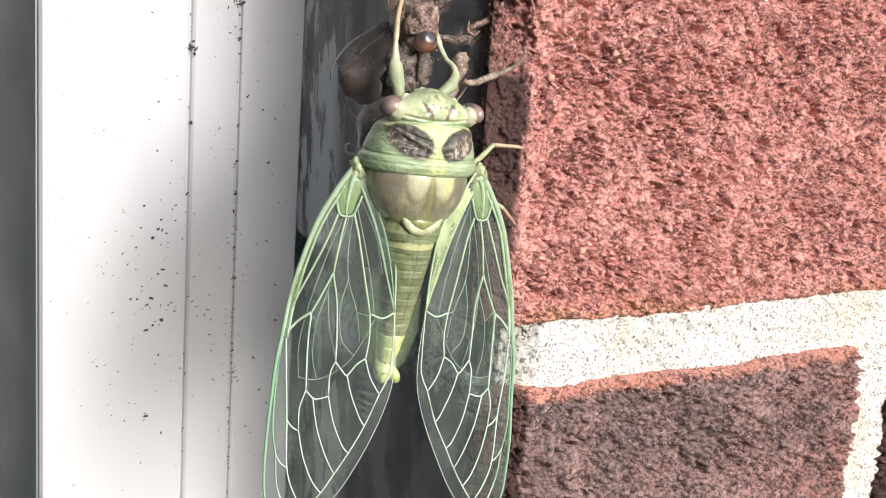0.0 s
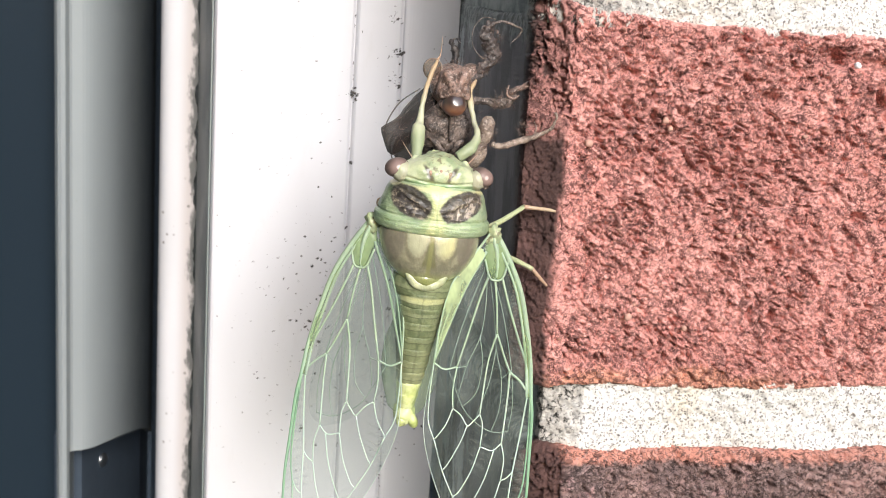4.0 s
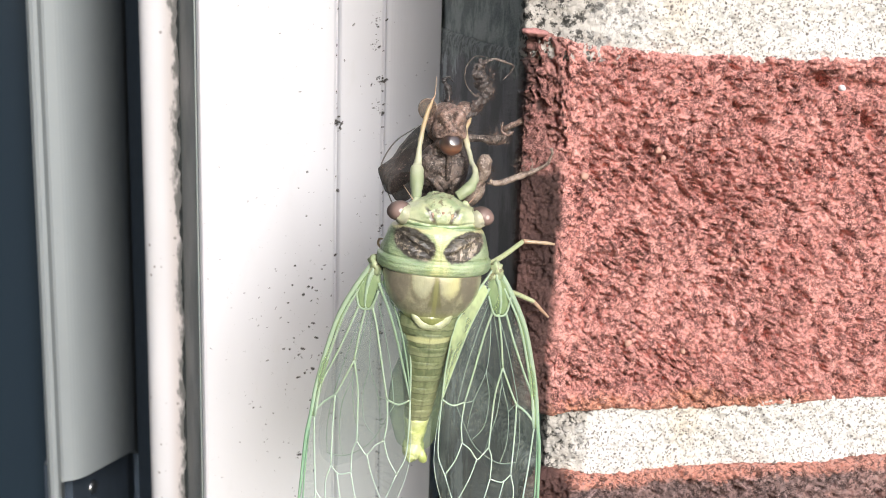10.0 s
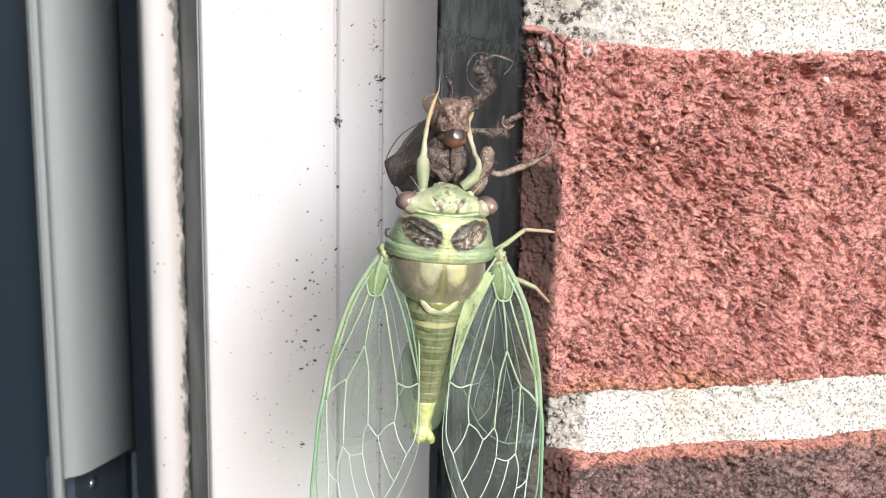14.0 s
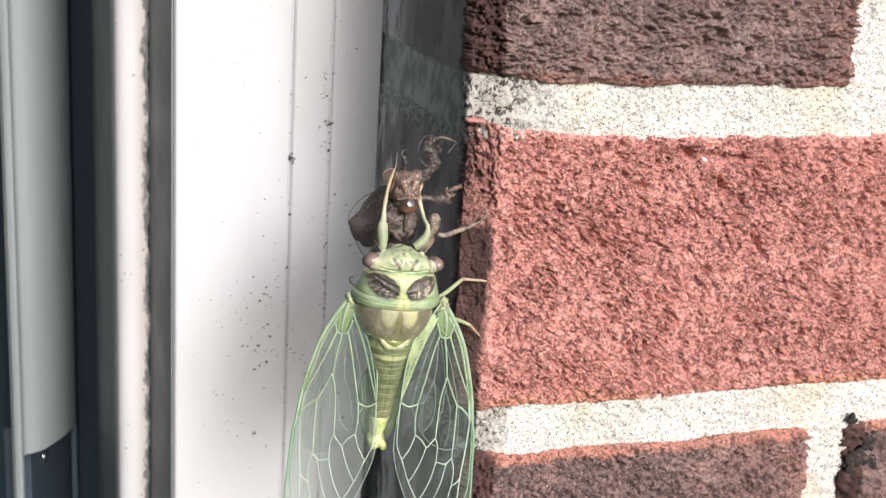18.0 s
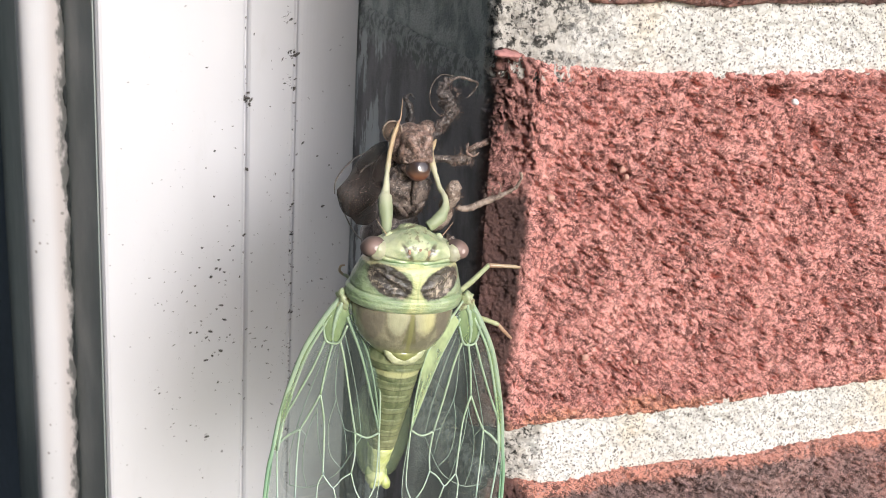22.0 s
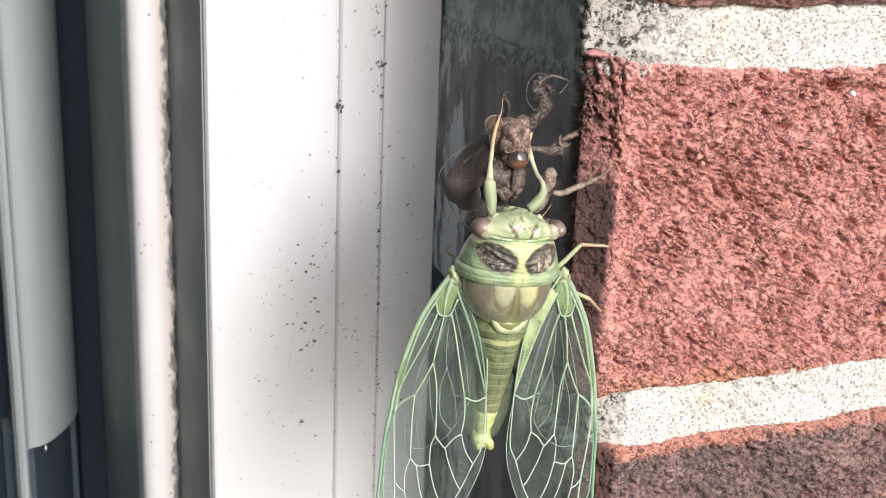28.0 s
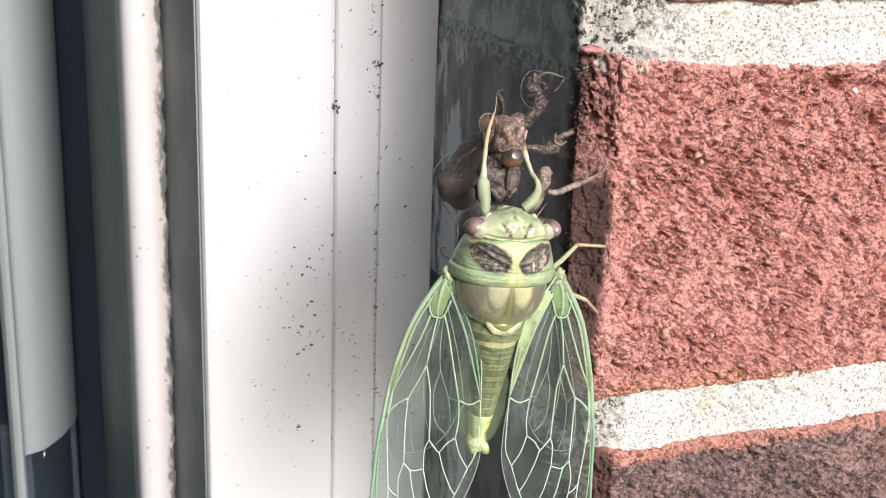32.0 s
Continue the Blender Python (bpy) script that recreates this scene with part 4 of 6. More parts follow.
def pronotum_material():
    n = Nodes("pronotum_shield")
    x, z = n.axis(0), n.axis(2)
    wide = n.math("SUBTRACT", n.math("ABSOLUTE", x), 3.6 * MM)
    up = n.math("SUBTRACT", z, 3.5 * MM)
    u = n.math("ADD", n.math("MULTIPLY", wide, 0.9 / (3.4 * MM)), n.math("MULTIPLY", up, 0.42 / (3.4 * MM)))
    v = n.math("ADD", n.math("MULTIPLY", wide, -0.42 / (2.15 * MM)), n.math("MULTIPLY", up, 0.9 / (2.15 * MM)))
    d = n.math("ADD", n.math("MULTIPLY", u, u), n.math("MULTIPLY", v, v))
    d = n.math("ADD", d, n.math("MULTIPLY", n.math("SUBTRACT", n.noise(1.4 * MM, 3, 0.6, shift=6), 0.5), 0.7))
    green = n.mix(n.ramp(n.noise(3.5 * MM, 4, 0.6), 0.38, 0.66), (0.301, 0.384, 0.232), (0.433, 0.501, 0.315))
    mid = n.ramp(n.math("ABSOLUTE", x), 0.5 * MM, 2.6 * MM, 0.9, 0)
    rays = n.ramp(n.math("SINE", n.math("MULTIPLY", n.math("DIVIDE", x, n.math("ADD", n.math("ABSOLUTE", n.math("SUBTRACT", z, 2.6 * MM)), 1.2 * MM)), 14.0)), 0.2, 0.9, 0, 0.35)
    green = n.mix(mid, green, (0.565, 0.579, 0.285))
    green = n.mix(n.ramp(n.math("ABSOLUTE", x), 5.4 * MM, 8.0 * MM, 0, 0.5), green, (0.13, 0.20, 0.105))
    green = n.mix(n.ramp(n.noise(2.4 * MM, 4, 0.65, (1, 1, 1.8), shift=71), 0.5, 0.66, 0, 0.55), green, (0.20, 0.27, 0.12))
    # pale reflections in the dark fields are mixed in as colour
    dark = n.mix(n.ramp(n.noise(0.9 * MM, 4, 0.65, shift=3), 0.48, 0.66), (0.045, 0.038, 0.032), (0.30, 0.25, 0.19))
    # light from the right painted in: right field paler, tan with dark creases
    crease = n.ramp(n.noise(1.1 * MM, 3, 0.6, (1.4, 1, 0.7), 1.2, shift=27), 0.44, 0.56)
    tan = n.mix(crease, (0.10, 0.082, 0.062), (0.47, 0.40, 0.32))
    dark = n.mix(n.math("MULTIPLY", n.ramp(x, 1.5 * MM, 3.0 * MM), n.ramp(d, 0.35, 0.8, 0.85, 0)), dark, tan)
    # shade of the left side painted as a stronger dark green halo
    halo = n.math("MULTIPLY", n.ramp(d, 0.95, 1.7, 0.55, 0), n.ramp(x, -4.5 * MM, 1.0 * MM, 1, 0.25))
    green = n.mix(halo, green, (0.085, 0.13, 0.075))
    back = n.ramp(v, 0.05, 0.5)
    dark = n.mix(n.math("MULTIPLY", back, 0.8), dark, (0.045, 0.04, 0.03))
    green = n.mix(n.math("MULTIPLY", rays, n.ramp(n.math("ABSOLUTE", x), 1.2 * MM, 2.6 * MM, 1, 0)), green, (0.20, 0.30, 0.13))
    brim = n.ramp(n.math("ABSOLUTE", n.math("SUBTRACT", z, 5.55 * MM)), 0.1 * MM, 0.45 * MM, 0.7, 0)
    green = n.mix(brim, green, (0.62, 0.56, 0.30))
    collar = n.math("SINE", n.math("MULTIPLY", n.math("ADD", z, n.math("MULTIPLY", n.noise(2.5 * MM, 3, 0.6, shift=81), 0.6 * MM)), 2 * math.pi / (0.42 * MM)))
    collar = n.math("MULTIPLY", n.ramp(collar, 0.3, 0.95, 0, 0.4), n.ramp(z, 1.2 * MM, 1.8 * MM, 1, 0))
    green = n.mix(collar, green, (0.22, 0.33, 0.15))
    n.set(Base_Color=n.mix(n.ramp(d, 0.75, 1.05, 1, 0), green, dark), Roughness=0.42, Specular_IOR_Level=0.5, Coat_Weight=0.3, Coat_Roughness=0.3, Subsurface_Weight=0.2, Subsurface_Radius=(0.9, 1.0, 0.4), Subsurface_Scale=0.7 * MM)
    first = n.bump(n.noise(1.6 * MM, 5, 0.65, (0.6, 1, 1.6)), 0.5 * MM, 0.9)
    n.bump(n.noise(0.4 * MM, 3, 0.6), 0.1 * MM, 0.7, first)
    return n.mat


PRONOTUM = pronotum_material()


def head_material():
    """Yellow-green head with dark furrows round the ocelli and a deeper green seam."""
    n = Nodes("mottled_head")
    x, z = n.math("ABSOLUTE", n.axis(0)), n.axis(2)
    tone = n.mix(n.ramp(n.noise(1.7 * MM, 4, 0.6), 0.36, 0.64), (0.276, 0.34, 0.195), (0.452, 0.481, 0.285))
    pale = n.math("MULTIPLY", n.ramp(n.math("ABSOLUTE", n.math("SUBTRACT", x, 4.2 * MM)), 0.3 * MM, 1.3 * MM, 0.8, 0), n.ramp(z, 6.4 * MM, 7.2 * MM))
    tone = n.mix(pale, tone, (0.527, 0.565, 0.36))
    line = n.math("SUBTRACT", x, n.math("ADD", n.math("MULTIPLY", n.math("SUBTRACT", z, 7.6 * MM), 0.55), 1.5 * MM))
    line = n.math("ADD", line, n.math("MULTIPLY", n.math("SUBTRACT", n.noise(1.2 * MM, 3, 0.6, shift=5), 0.5), 0.9 * MM))
    furrow = n.math("MULTIPLY", n.ramp(n.math("ABSOLUTE", line), 0.12 * MM, 0.5 * MM, 0.9, 0), n.ramp(n.math("ABSOLUTE", n.math("SUBTRACT", z, 7.9 * MM)), 0.7 * MM, 1.5 * MM, 1, 0))
    tone = n.mix(furrow, tone, (0.06, 0.045, 0.03))
    blotch = n.math("MULTIPLY", n.ramp(n.noise(0.9 * MM, 3, 0.6, shift=13), 0.52, 0.64), n.ramp(x, 1.0 * MM, 2.6 * MM, 0.8, 0.1))
    tone = n.mix(blotch, tone, (0.13, 0.105, 0.055))
    seam = n.ramp(n.math("ABSOLUTE", n.math("SUBTRACT", z, 6.2 * MM)), 0.15 * MM, 0.6 * MM, 0.7, 0)
    tone = n.mix(seam, tone, (0.15, 0.27, 0.12))
    n.set(Base_Color=tone, Roughness=0.36, Specular_IOR_Level=0.5, Coat_Weight=0.35, Coat_Roughness=0.3, Subsurface_Weight=0.1, Subsurface_Radius=(0.8, 0.7, 0.3), Subsurface_Scale=0.4 * MM)
    first = n.bump(n.noise(0.9 * MM, 4, 0.6, shift=8), 0.16 * MM, 0.6)
    n.bump(n.noise(0.3 * MM, 3, 0.6, shift=3), 0.08 * MM, 0.6, first)
    return n.mat


HEAD = head_material()



def mesonotum_material():
    """Brownish shield with two pale yellow lobes and a dark middle line."""
    n = Nodes("mesonotum_shield")
    x, z = n.axis(0), n.axis(2)
    wide = n.math("ABSOLUTE", x)
    base = n.mix(n.ramp(n.noise(2 * MM, 5, 0.65), 0.4, 0.65), (0.178, 0.168, 0.112), (0.285, 0.268, 0.175))
    dx = n.math("DIVIDE", n.math("SUBTRACT", wide, 2.0 * MM), 1.75 * MM)
    dz = n.math("DIVIDE", n.math("ADD", z, 0.8 * MM), 3.7 * MM)
    d = n.math("ADD", n.math("MULTIPLY", dx, dx), n.math("MULTIPLY", dz, dz))
    d = n.math("ADD", d, n.math("MULTIPLY", n.math("SUBTRACT", n.noise(1.3 * MM, 4, 0.6, shift=40), 0.5), 0.8))
    # right lobe painted brighter than the left, as the sunlit side
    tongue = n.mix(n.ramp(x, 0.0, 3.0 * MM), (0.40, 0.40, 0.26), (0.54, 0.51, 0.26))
    tone = n.mix(n.ramp(n.math("ABSOLUTE", n.math("SUBTRACT", d, 1.15)), 0.05, 0.4, 0.35, 0), base, (0.125, 0.104, 0.066))
    tone = n.mix(n.ramp(d, 0.4, 1.15, 0.75, 0), tone, tongue)
    wedge = n.math("SUBTRACT", wide, n.math("SUBTRACT", n.math("MULTIPLY", z, -0.20), 0.1 * MM))
    tone = n.mix(n.math("MULTIPLY", n.ramp(wedge, -0.15 * MM, 0.25 * MM, 0.8, 0), n.ramp(z, -6.4 * MM, -5.0 * MM)), tone, (0.13, 0.125, 0.06))
    side = n.math("DIVIDE", n.math("SUBTRACT", wide, 5.2 * MM), 1.5 * MM)
    e = n.math("ADD", n.math("MULTIPLY", side, side), n.math("MULTIPLY", n.math("DIVIDE", n.math("ADD", z, 2.0 * MM), 4 * MM), n.math("DIVIDE", n.math("ADD", z, 2.0 * MM), 4 * MM)))
    tone = n.mix(n.ramp(e, 0.5, 1.2, 0.6, 0), tone, (0.15, 0.128, 0.10))
    tone = n.mix(n.ramp(wide, 0.12 * MM, 0.5 * MM, 0.6, 0), tone, (0.22, 0.22, 0.08))
    tone = n.mix(n.ramp(n.math("ADD", z, 8.3 * MM), 0.0, 2.2 * MM, 0.8, 0), tone, (0.28, 0.31, 0.10))
    n.set(Base_Color=tone, Roughness=0.25, Specular_IOR_Level=0.6, Coat_Weight=0.6, Coat_Roughness=0.15, Subsurface_Weight=0.08, Subsurface_Radius=(0.8, 1.0, 0.4), Subsurface_Scale=0.6 * MM)
    first = n.bump(n.noise(2.4 * MM, 3, 0.6, (1.5, 1, 0.7), shift=12), 0.35 * MM, 0.6)
    n.bump(n.noise(0.8 * MM, 4, 0.6), 0.10 * MM, 0.5, first)
    return n.mat


MESONOTUM = mesonotum_material()


def vein_material():
    """Green at the wing's base and along its front edge, pale towards the tip."""
    n = Nodes("wing_vein")
    x, z = n.axis(0), n.axis(2)
    down = n.ramp(z, -34 * MM, -15 * MM, 1, 0)
    tone = n.mix(down, (0.31, 0.40, 0.28), (0.47, 0.58, 0.50))
    tone = n.mix(n.ramp(n.math("ABSOLUTE", x), 8.4 * MM, 10.2 * MM, 0, 0.75), tone, (0.15, 0.31, 0.165))
    n.set(Base_Color=tone, Roughness=0.35, Subsurface_Weight=0.3, Subsurface_Radius=(0.8, 1.0, 0.5), Subsurface_Scale=0.4 * MM)
    return n.mat


VEIN = vein_material()
HIND_VEIN = cuticle("hind_vein", (0.36, 0.44, 0.37), (0.30, 0.39, 0.31))


def membrane_material(name, tint, cover, milky, rough=0.3, ripple=0.0, clear_tint=(0.86, 0.90, 0.87)):
    """Thin clear wing skin: mostly see-through, a little milky, with a wet gloss."""
    n = Nodes(name)
    z = n.axis(2)
    clear = n.tree.nodes.new("ShaderNodeBsdfTransparent")
    clear.inputs["Color"].default_value = (*clear_tint, 1)
    mixer = n.tree.nodes.new("ShaderNodeMixShader")
    fac = n.math("ADD", cover, n.math("MULTIPLY", n.ramp(n.noise(6 * MM, 4, 0.6, (1, 1, 0.5)), 0.4, 0.7), milky))
    if ripple:
        # faint ladder of folds across the cells
        lean = n.math("ADD", z, n.math("MULTIPLY", n.math("ABSOLUTE", n.axis(0)), 0.45))
        lean = n.math("ADD", lean, n.math("MULTIPLY", n.noise(3 * MM, 2, 0.5, shift=9), 1.6 * MM))
        rung = n.ramp(n.math("SINE", n.math("MULTIPLY", lean, 2 * math.pi / (1.25 * MM))), 0.0, 0.9)
        rung = n.math("MULTIPLY", rung, n.ramp(n.noise(4.5 * MM, 3, 0.6, (1.6, 1, 0.5), shift=31), 0.48, 0.66, 0, ripple))
        fac = n.math("ADD", fac, rung)
    n.put(mixer.inputs[0], fac)
    n.tree.links.new(clear.outputs[0], mixer.inputs[1])
    n.tree.links.new(n.bsdf.outputs[0], mixer.inputs[2])
    n.tree.links.new(mixer.outputs[0], n.out.inputs["Surface"])
    n.set(Base_Color=tint, Roughness=rough, Specular_IOR_Level=0.45)
    n.bump(n.noise(2.5 * MM, 3, 0.6, (1.4, 1, 0.6)), 0.12 * MM, 0.6)
    return n.mat


MEMBRANE = membrane_material("wing_membrane", (0.50, 0.58, 0.52), 0.06, 0.08, ripple=0.08, clear_tint=(0.77, 0.80, 0.785))
HIND_MEMBRANE = membrane_material("hind_wing_membrane", (0.48, 0.58, 0.53), 0.008, 0.03, ripple=0.04, clear_tint=(0.96, 0.975, 0.965))
GREEN_SKIN = membrane_material("green_wing_skin", (0.31, 0.42, 0.20), 0.36, 0.3)
YELLOW_SKIN = membrane_material("yellow_wing_skin", (0.62, 0.74, 0.38), 0.14, 0.5)
TEAL_SKIN = membrane_material("teal_wing_skin", (0.30, 0.42, 0.32), 0.06, 0.14)
MILKY_SKIN = membrane_material("milky_green_skin", (0.42, 0.50, 0.32), 0.18, 0.16, 0.5)

# ---- the cicada ----
CICADA = pose(-0.0205, -0.001, 1.327, 0, 4, -5.5)
cicada = tagged(new("cicada"), "freshly moulted pale green cicada hanging with drooping clear wings", "insect")
cicada.matrix_world = CICADA
BACK = CICADA.inverted()


def own(points, inverse=BACK):
    """Places of the room (mm, with a radius) turned into the insect's own space."""
    made = []
    for x, y, z, r in points:
        q = inverse @ Vector((x * MM, y * MM, z * MM))
        made.append((q.x / MM, q.y / MM, q.z / MM, r))
    return made




def crown(u):
    """The broad head: a raised middle and flattened flanks."""
    x, y, z = u[:, 0], u[:, 1], u[:, 2]
    top = np.clip(z, 0, None) * (0.45 * np.exp(-(x / 0.42) ** 2) - 0.25 * np.abs(x) ** 2)
    return np.stack([x, y * (1 - 0.18 * np.abs(x) ** 3), z + top], -1)


def furrows(v):
    """Grooves and bosses of the head, mm."""
    x, y, z = np.abs(v[:, 0]), v[:, 1], v[:, 2]
    groove = np.exp(-((x - 1.5 - 0.55 * (z - 7.6)) / 0.28) ** 2) * np.exp(-((z - 8.0) / 1.3) ** 2)
    middle = np.exp(-(x / 0.22) ** 2) * np.exp(-((z - 8.9) / 1.0) ** 2)
    boss = np.exp(-((x - 3.2) / 0.9) ** 2 - ((z - 8.6) / 0.8) ** 2) + 0.7 * np.exp(-((x - 4.6) / 0.7) ** 2 - ((z - 6.9) / 0.7) ** 2)
    sweep = np.exp(-((z - 6.5 - 0.02 * x * x) / 0.22) ** 2)
    front = y < -3
    return (0.30 * boss - 0.34 * groove - 0.25 * middle - 0.30 * sweep) * front


blob("head", (0, -3.6, 7.3), (6.5, 3.9, 2.3), HEAD, cicada, "mottled yellow-green head", power=0.9, rough=0.13, size=1.2, seed=3, rows=70, cols=110, shape=crown, carve=furrows)
blob("clypeus", (0, -2.6, 9.2), (2.3, 2.8, 1.35), HEAD, cicada, rough=0.3, size=0.8, seed=4, rows=32, cols=40)
for s in (-1, 1):
    blob("eye_socket", (s * 5.45, -4.85, 7.5), (1.5, 1.7, 1.6), EYE_RIM, cicada, "pale rim of the eye", rough=0.08, size=0.7, seed=6)
    blob("compound_eye", (s * 6.15, -4.8, 7.9), (1.8, 1.6, 1.42), EYE, cicada, "glossy pinkish-brown compound eye", turn=(0, s * 18, 0), rows=20, cols=28)
    blob("antenna_socket", (s * 3.6, -3.4, 9.0), (0.7, 0.9, 0.6), HEAD, cicada, rough=0.2, size=0.7, seed=7, rows=14, cols=16)
    tube("antenna", [(s * 4.1, -3.6, 9.4, 0.10), (s * 4.9, -3.4, 10.4, 0.05), (s * 5.7, -3.0, 11.4, 0.03)], TARSUS, cicada, "hair-thin antenna", sides=6)
    blob("brow_mark", (s * 1.25, -7.1, 7.8), (0.3, 0.22, 0.6), TARSUS, cicada, turn=(0, s * 28, 0), rough=0.16, size=0.5, seed=8, rows=12, cols=14)
for x, z in ((0, 8.4), (-0.75, 7.5), (0.75, 7.5)):
    blob("ocellus", (x, -7.28 + 0.1 * abs(x), z), (0.26, 0.2, 0.26), TARSUS, cicada, "tiny reddish ocellus", rows=10, cols=12)


def pronotum():
    """The shield behind the head, with two sunken wrinkled fields."""
    sections = smooth_path([(6.2, 0, -3.3, 5.6, 3.8, 0.85), (5.2, 0, -2.8, 6.9, 5.1, 0.9), (3.4, 0, -2.4, 7.6, 6.0, 0.95), (1.8, 0, -2.1, 8.1, 6.35, 0.95),
                            (0.9, 0, -2.0, 8.5, 6.6, 0.94), (0.0, 0, -1.95, 8.55, 6.6, 0.94), (-0.7, 0, -1.85, 8.3, 6.35, 0.94), (-1.1, 0, -1.8, 7.5, 5.9, 0.94)], 14)
    cols = 120
    a = np.linspace(0, 2 * np.pi, cols, endpoint=False)
    rows = []
    for z, cx, cy, w, d, sq in sections:
        c, s = np.cos(a), np.sin(a)
        x = w * np.sign(c) * np.abs(c) ** sq
        y = cy + d * np.sign(s) * np.abs(s) ** sq
        wide = np.abs(x)
        u = (wide - 3.6) * 0.9 + (z - 3.5) * 0.42
        v = -(wide - 3.6) * 0.42 + (z - 3.5) * 0.9
        field = np.exp(-((u / 2.9) ** 2 + (v / 1.9) ** 2) ** 2) * (y < -2)
        wrinkle = fbm(x / 0.9, np.full(cols, z / 0.7), y / 0.9, 3, 0.6, 12)
        fold = np.exp(-((v - 0.35) / 0.28) ** 2) * field
        sink = field * (0.55 - 0.30 * wrinkle) - 0.35 * fold + 0.05 * fbm(x / 1.6, np.full(cols, z / 1.6), y / 1.6, 3, 0.5, 14)
        sink = sink + 0.22 * math.exp(-((z - 1.35) / 0.25) ** 2) + 0.04 * math.exp(-((z - 0.35) / 0.16) ** 2) + 0.03 * math.exp(-((z + 0.35) / 0.14) ** 2)
        k = 1 - sink / 6.5
        rows.append(np.stack([x * k, cy + (y - cy) * k, np.full(cols, z)], -1))
    verts = np.concatenate(rows) * MM
    faces = grid_faces(len(rows), cols, True) + [tuple(range(cols))[::-1], tuple(range((len(rows) - 1) * cols, len(rows) * cols))]
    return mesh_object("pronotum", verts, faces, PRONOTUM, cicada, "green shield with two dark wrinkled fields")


pronotum()
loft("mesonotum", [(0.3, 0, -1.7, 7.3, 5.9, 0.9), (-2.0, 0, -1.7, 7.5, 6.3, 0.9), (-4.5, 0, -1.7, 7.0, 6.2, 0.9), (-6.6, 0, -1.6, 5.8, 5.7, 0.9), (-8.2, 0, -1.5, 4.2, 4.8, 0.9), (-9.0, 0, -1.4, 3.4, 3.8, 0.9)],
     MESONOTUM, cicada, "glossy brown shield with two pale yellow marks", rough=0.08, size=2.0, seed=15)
tube("scutellar_crest", [(-3.7, -5.5, -5.6, 0.2), (-2.7, -5.9, -7.1, 0.5), (-1.4, -5.85, -8.3, 0.9), (0, -5.75, -8.8, 0.95), (1.4, -5.85, -8.3, 0.85), (2.7, -5.9, -7.1, 0.5), (3.7, -5.5, -5.6, 0.2)],
     PALE, cicada, "pale raised crest", sides=12, rough=0.22, size=0.9, seed=3)
blob("scutellum", (0, -5.4, -7.6), (2.3, 1.5, 1.4), MESONOTUM, cicada, rough=0.2, size=1.0, seed=17)
loft("metanotum", [(-7.6, 0, -1.4, 4.6, 4.6, 0.9), (-9.2, 0, -1.4, 4.7, 4.7, 0.9), (-10.8, 0, -1.4, 4.3, 4.5, 0.9)], OLIVE, cicada, rough=0.12, size=1.6, seed=16)
edges = [-10.4, -12.6, -15.0, -17.3, -19.4, -21.4, -23.3, -25.2, -27.2, -29.4]
for k in range(9):
    z0, z1 = edges[k], edges[k + 1]
    w0, w1 = (3.9 - 2.5 * ((-z - 10.4) / 19) ** 1.05 for z in (z0, z1))
    c0, c1 = (-1.6 + 1.9 * (max(0, -z - 12) / 17) ** 1.4 for z in (z0, z1))
    d0, d1 = w0 * 1.05 + 0.4, w1 * 1.05 + 0.4
    loft("abdomen_segment", [(z0 + 0.1, 0, c0, w0 * 0.98, d0 * 0.98, 0.95), (z0 - 0.25, 0, c0, w0 * 1.0, d0 * 1.0, 0.95), ((z0 + z1) / 2, 0, (c0 + c1) / 2, (w0 + w1) / 2 * 1.0, (d0 + d1) / 2 * 1.0, 0.95),
                             (z1 + 0.3, 0, c1, w1 * 1.015, d1 * 1.015, 0.95), (z1 - 0.1, 0, c1, w1 * 0.97, d1 * 0.97, 0.95)], OLIVE if k < 7 else TAIL, cicada, "" if k < 7 else "pale yellow last segment", rough=0.07, size=1.1, seed=20 + k, per=3)
blob("tail", (0, 0.4, -31.0), (1.7, 1.7, 2.0), TAIL, cicada, "pale yellow tail end", rough=0.25, size=1.2, seed=31)
for s in (-1, 1):
    blob("tail_flap", (s * 0.9 + 0.5, -0.5, -31.7), (0.75, 0.8, 1.2), TAIL, cicada, turn=(0, s * -18, 0), rough=0.15, size=0.9, seed=33 + s, rows=14, cols=16)
for s in (-1, 1):
    blob("abdomen_flank", (s * 2.1, 0.6, -23.2), (2.3, 2.2, 7.4), MILKY_SKIN, cicada, "milky translucent flank beside the abdomen", turn=(-6, s * 5, 0), rough=0.2, size=1.6, seed=36 + s)

# legs
tube("foreleg", own([(-23.5, -2.6, 1335.0, 0.5), (-23.1, -0.9, 1336.9, 0.85), (-22.9, 0.2, 1338.6, 1.0), (-22.7, 1.2, 1340.2, 1.0), (-22.5, 1.8, 1341.1, 0.55), (-22.0, 2.8, 1344.0, 0.38), (-21.4, 3.8, 1346.2, 0.35), (-20.9, 4.5, 1347.5, 0.32), (-19.8, 5.5, 1350.0, 0.25)]),
     FORELEG, cicada, "green foreleg reaching to the empty shell", sides=14, rough=0.12, size=0.9)
tube("claw", own([(-19.8, 5.5, 1350.0, 0.26), (-19.3, 5.7, 1350.9, 0.1), (-19.1, 5.9, 1353.6, 0.03)]), TARSUS, cicada, sides=6)
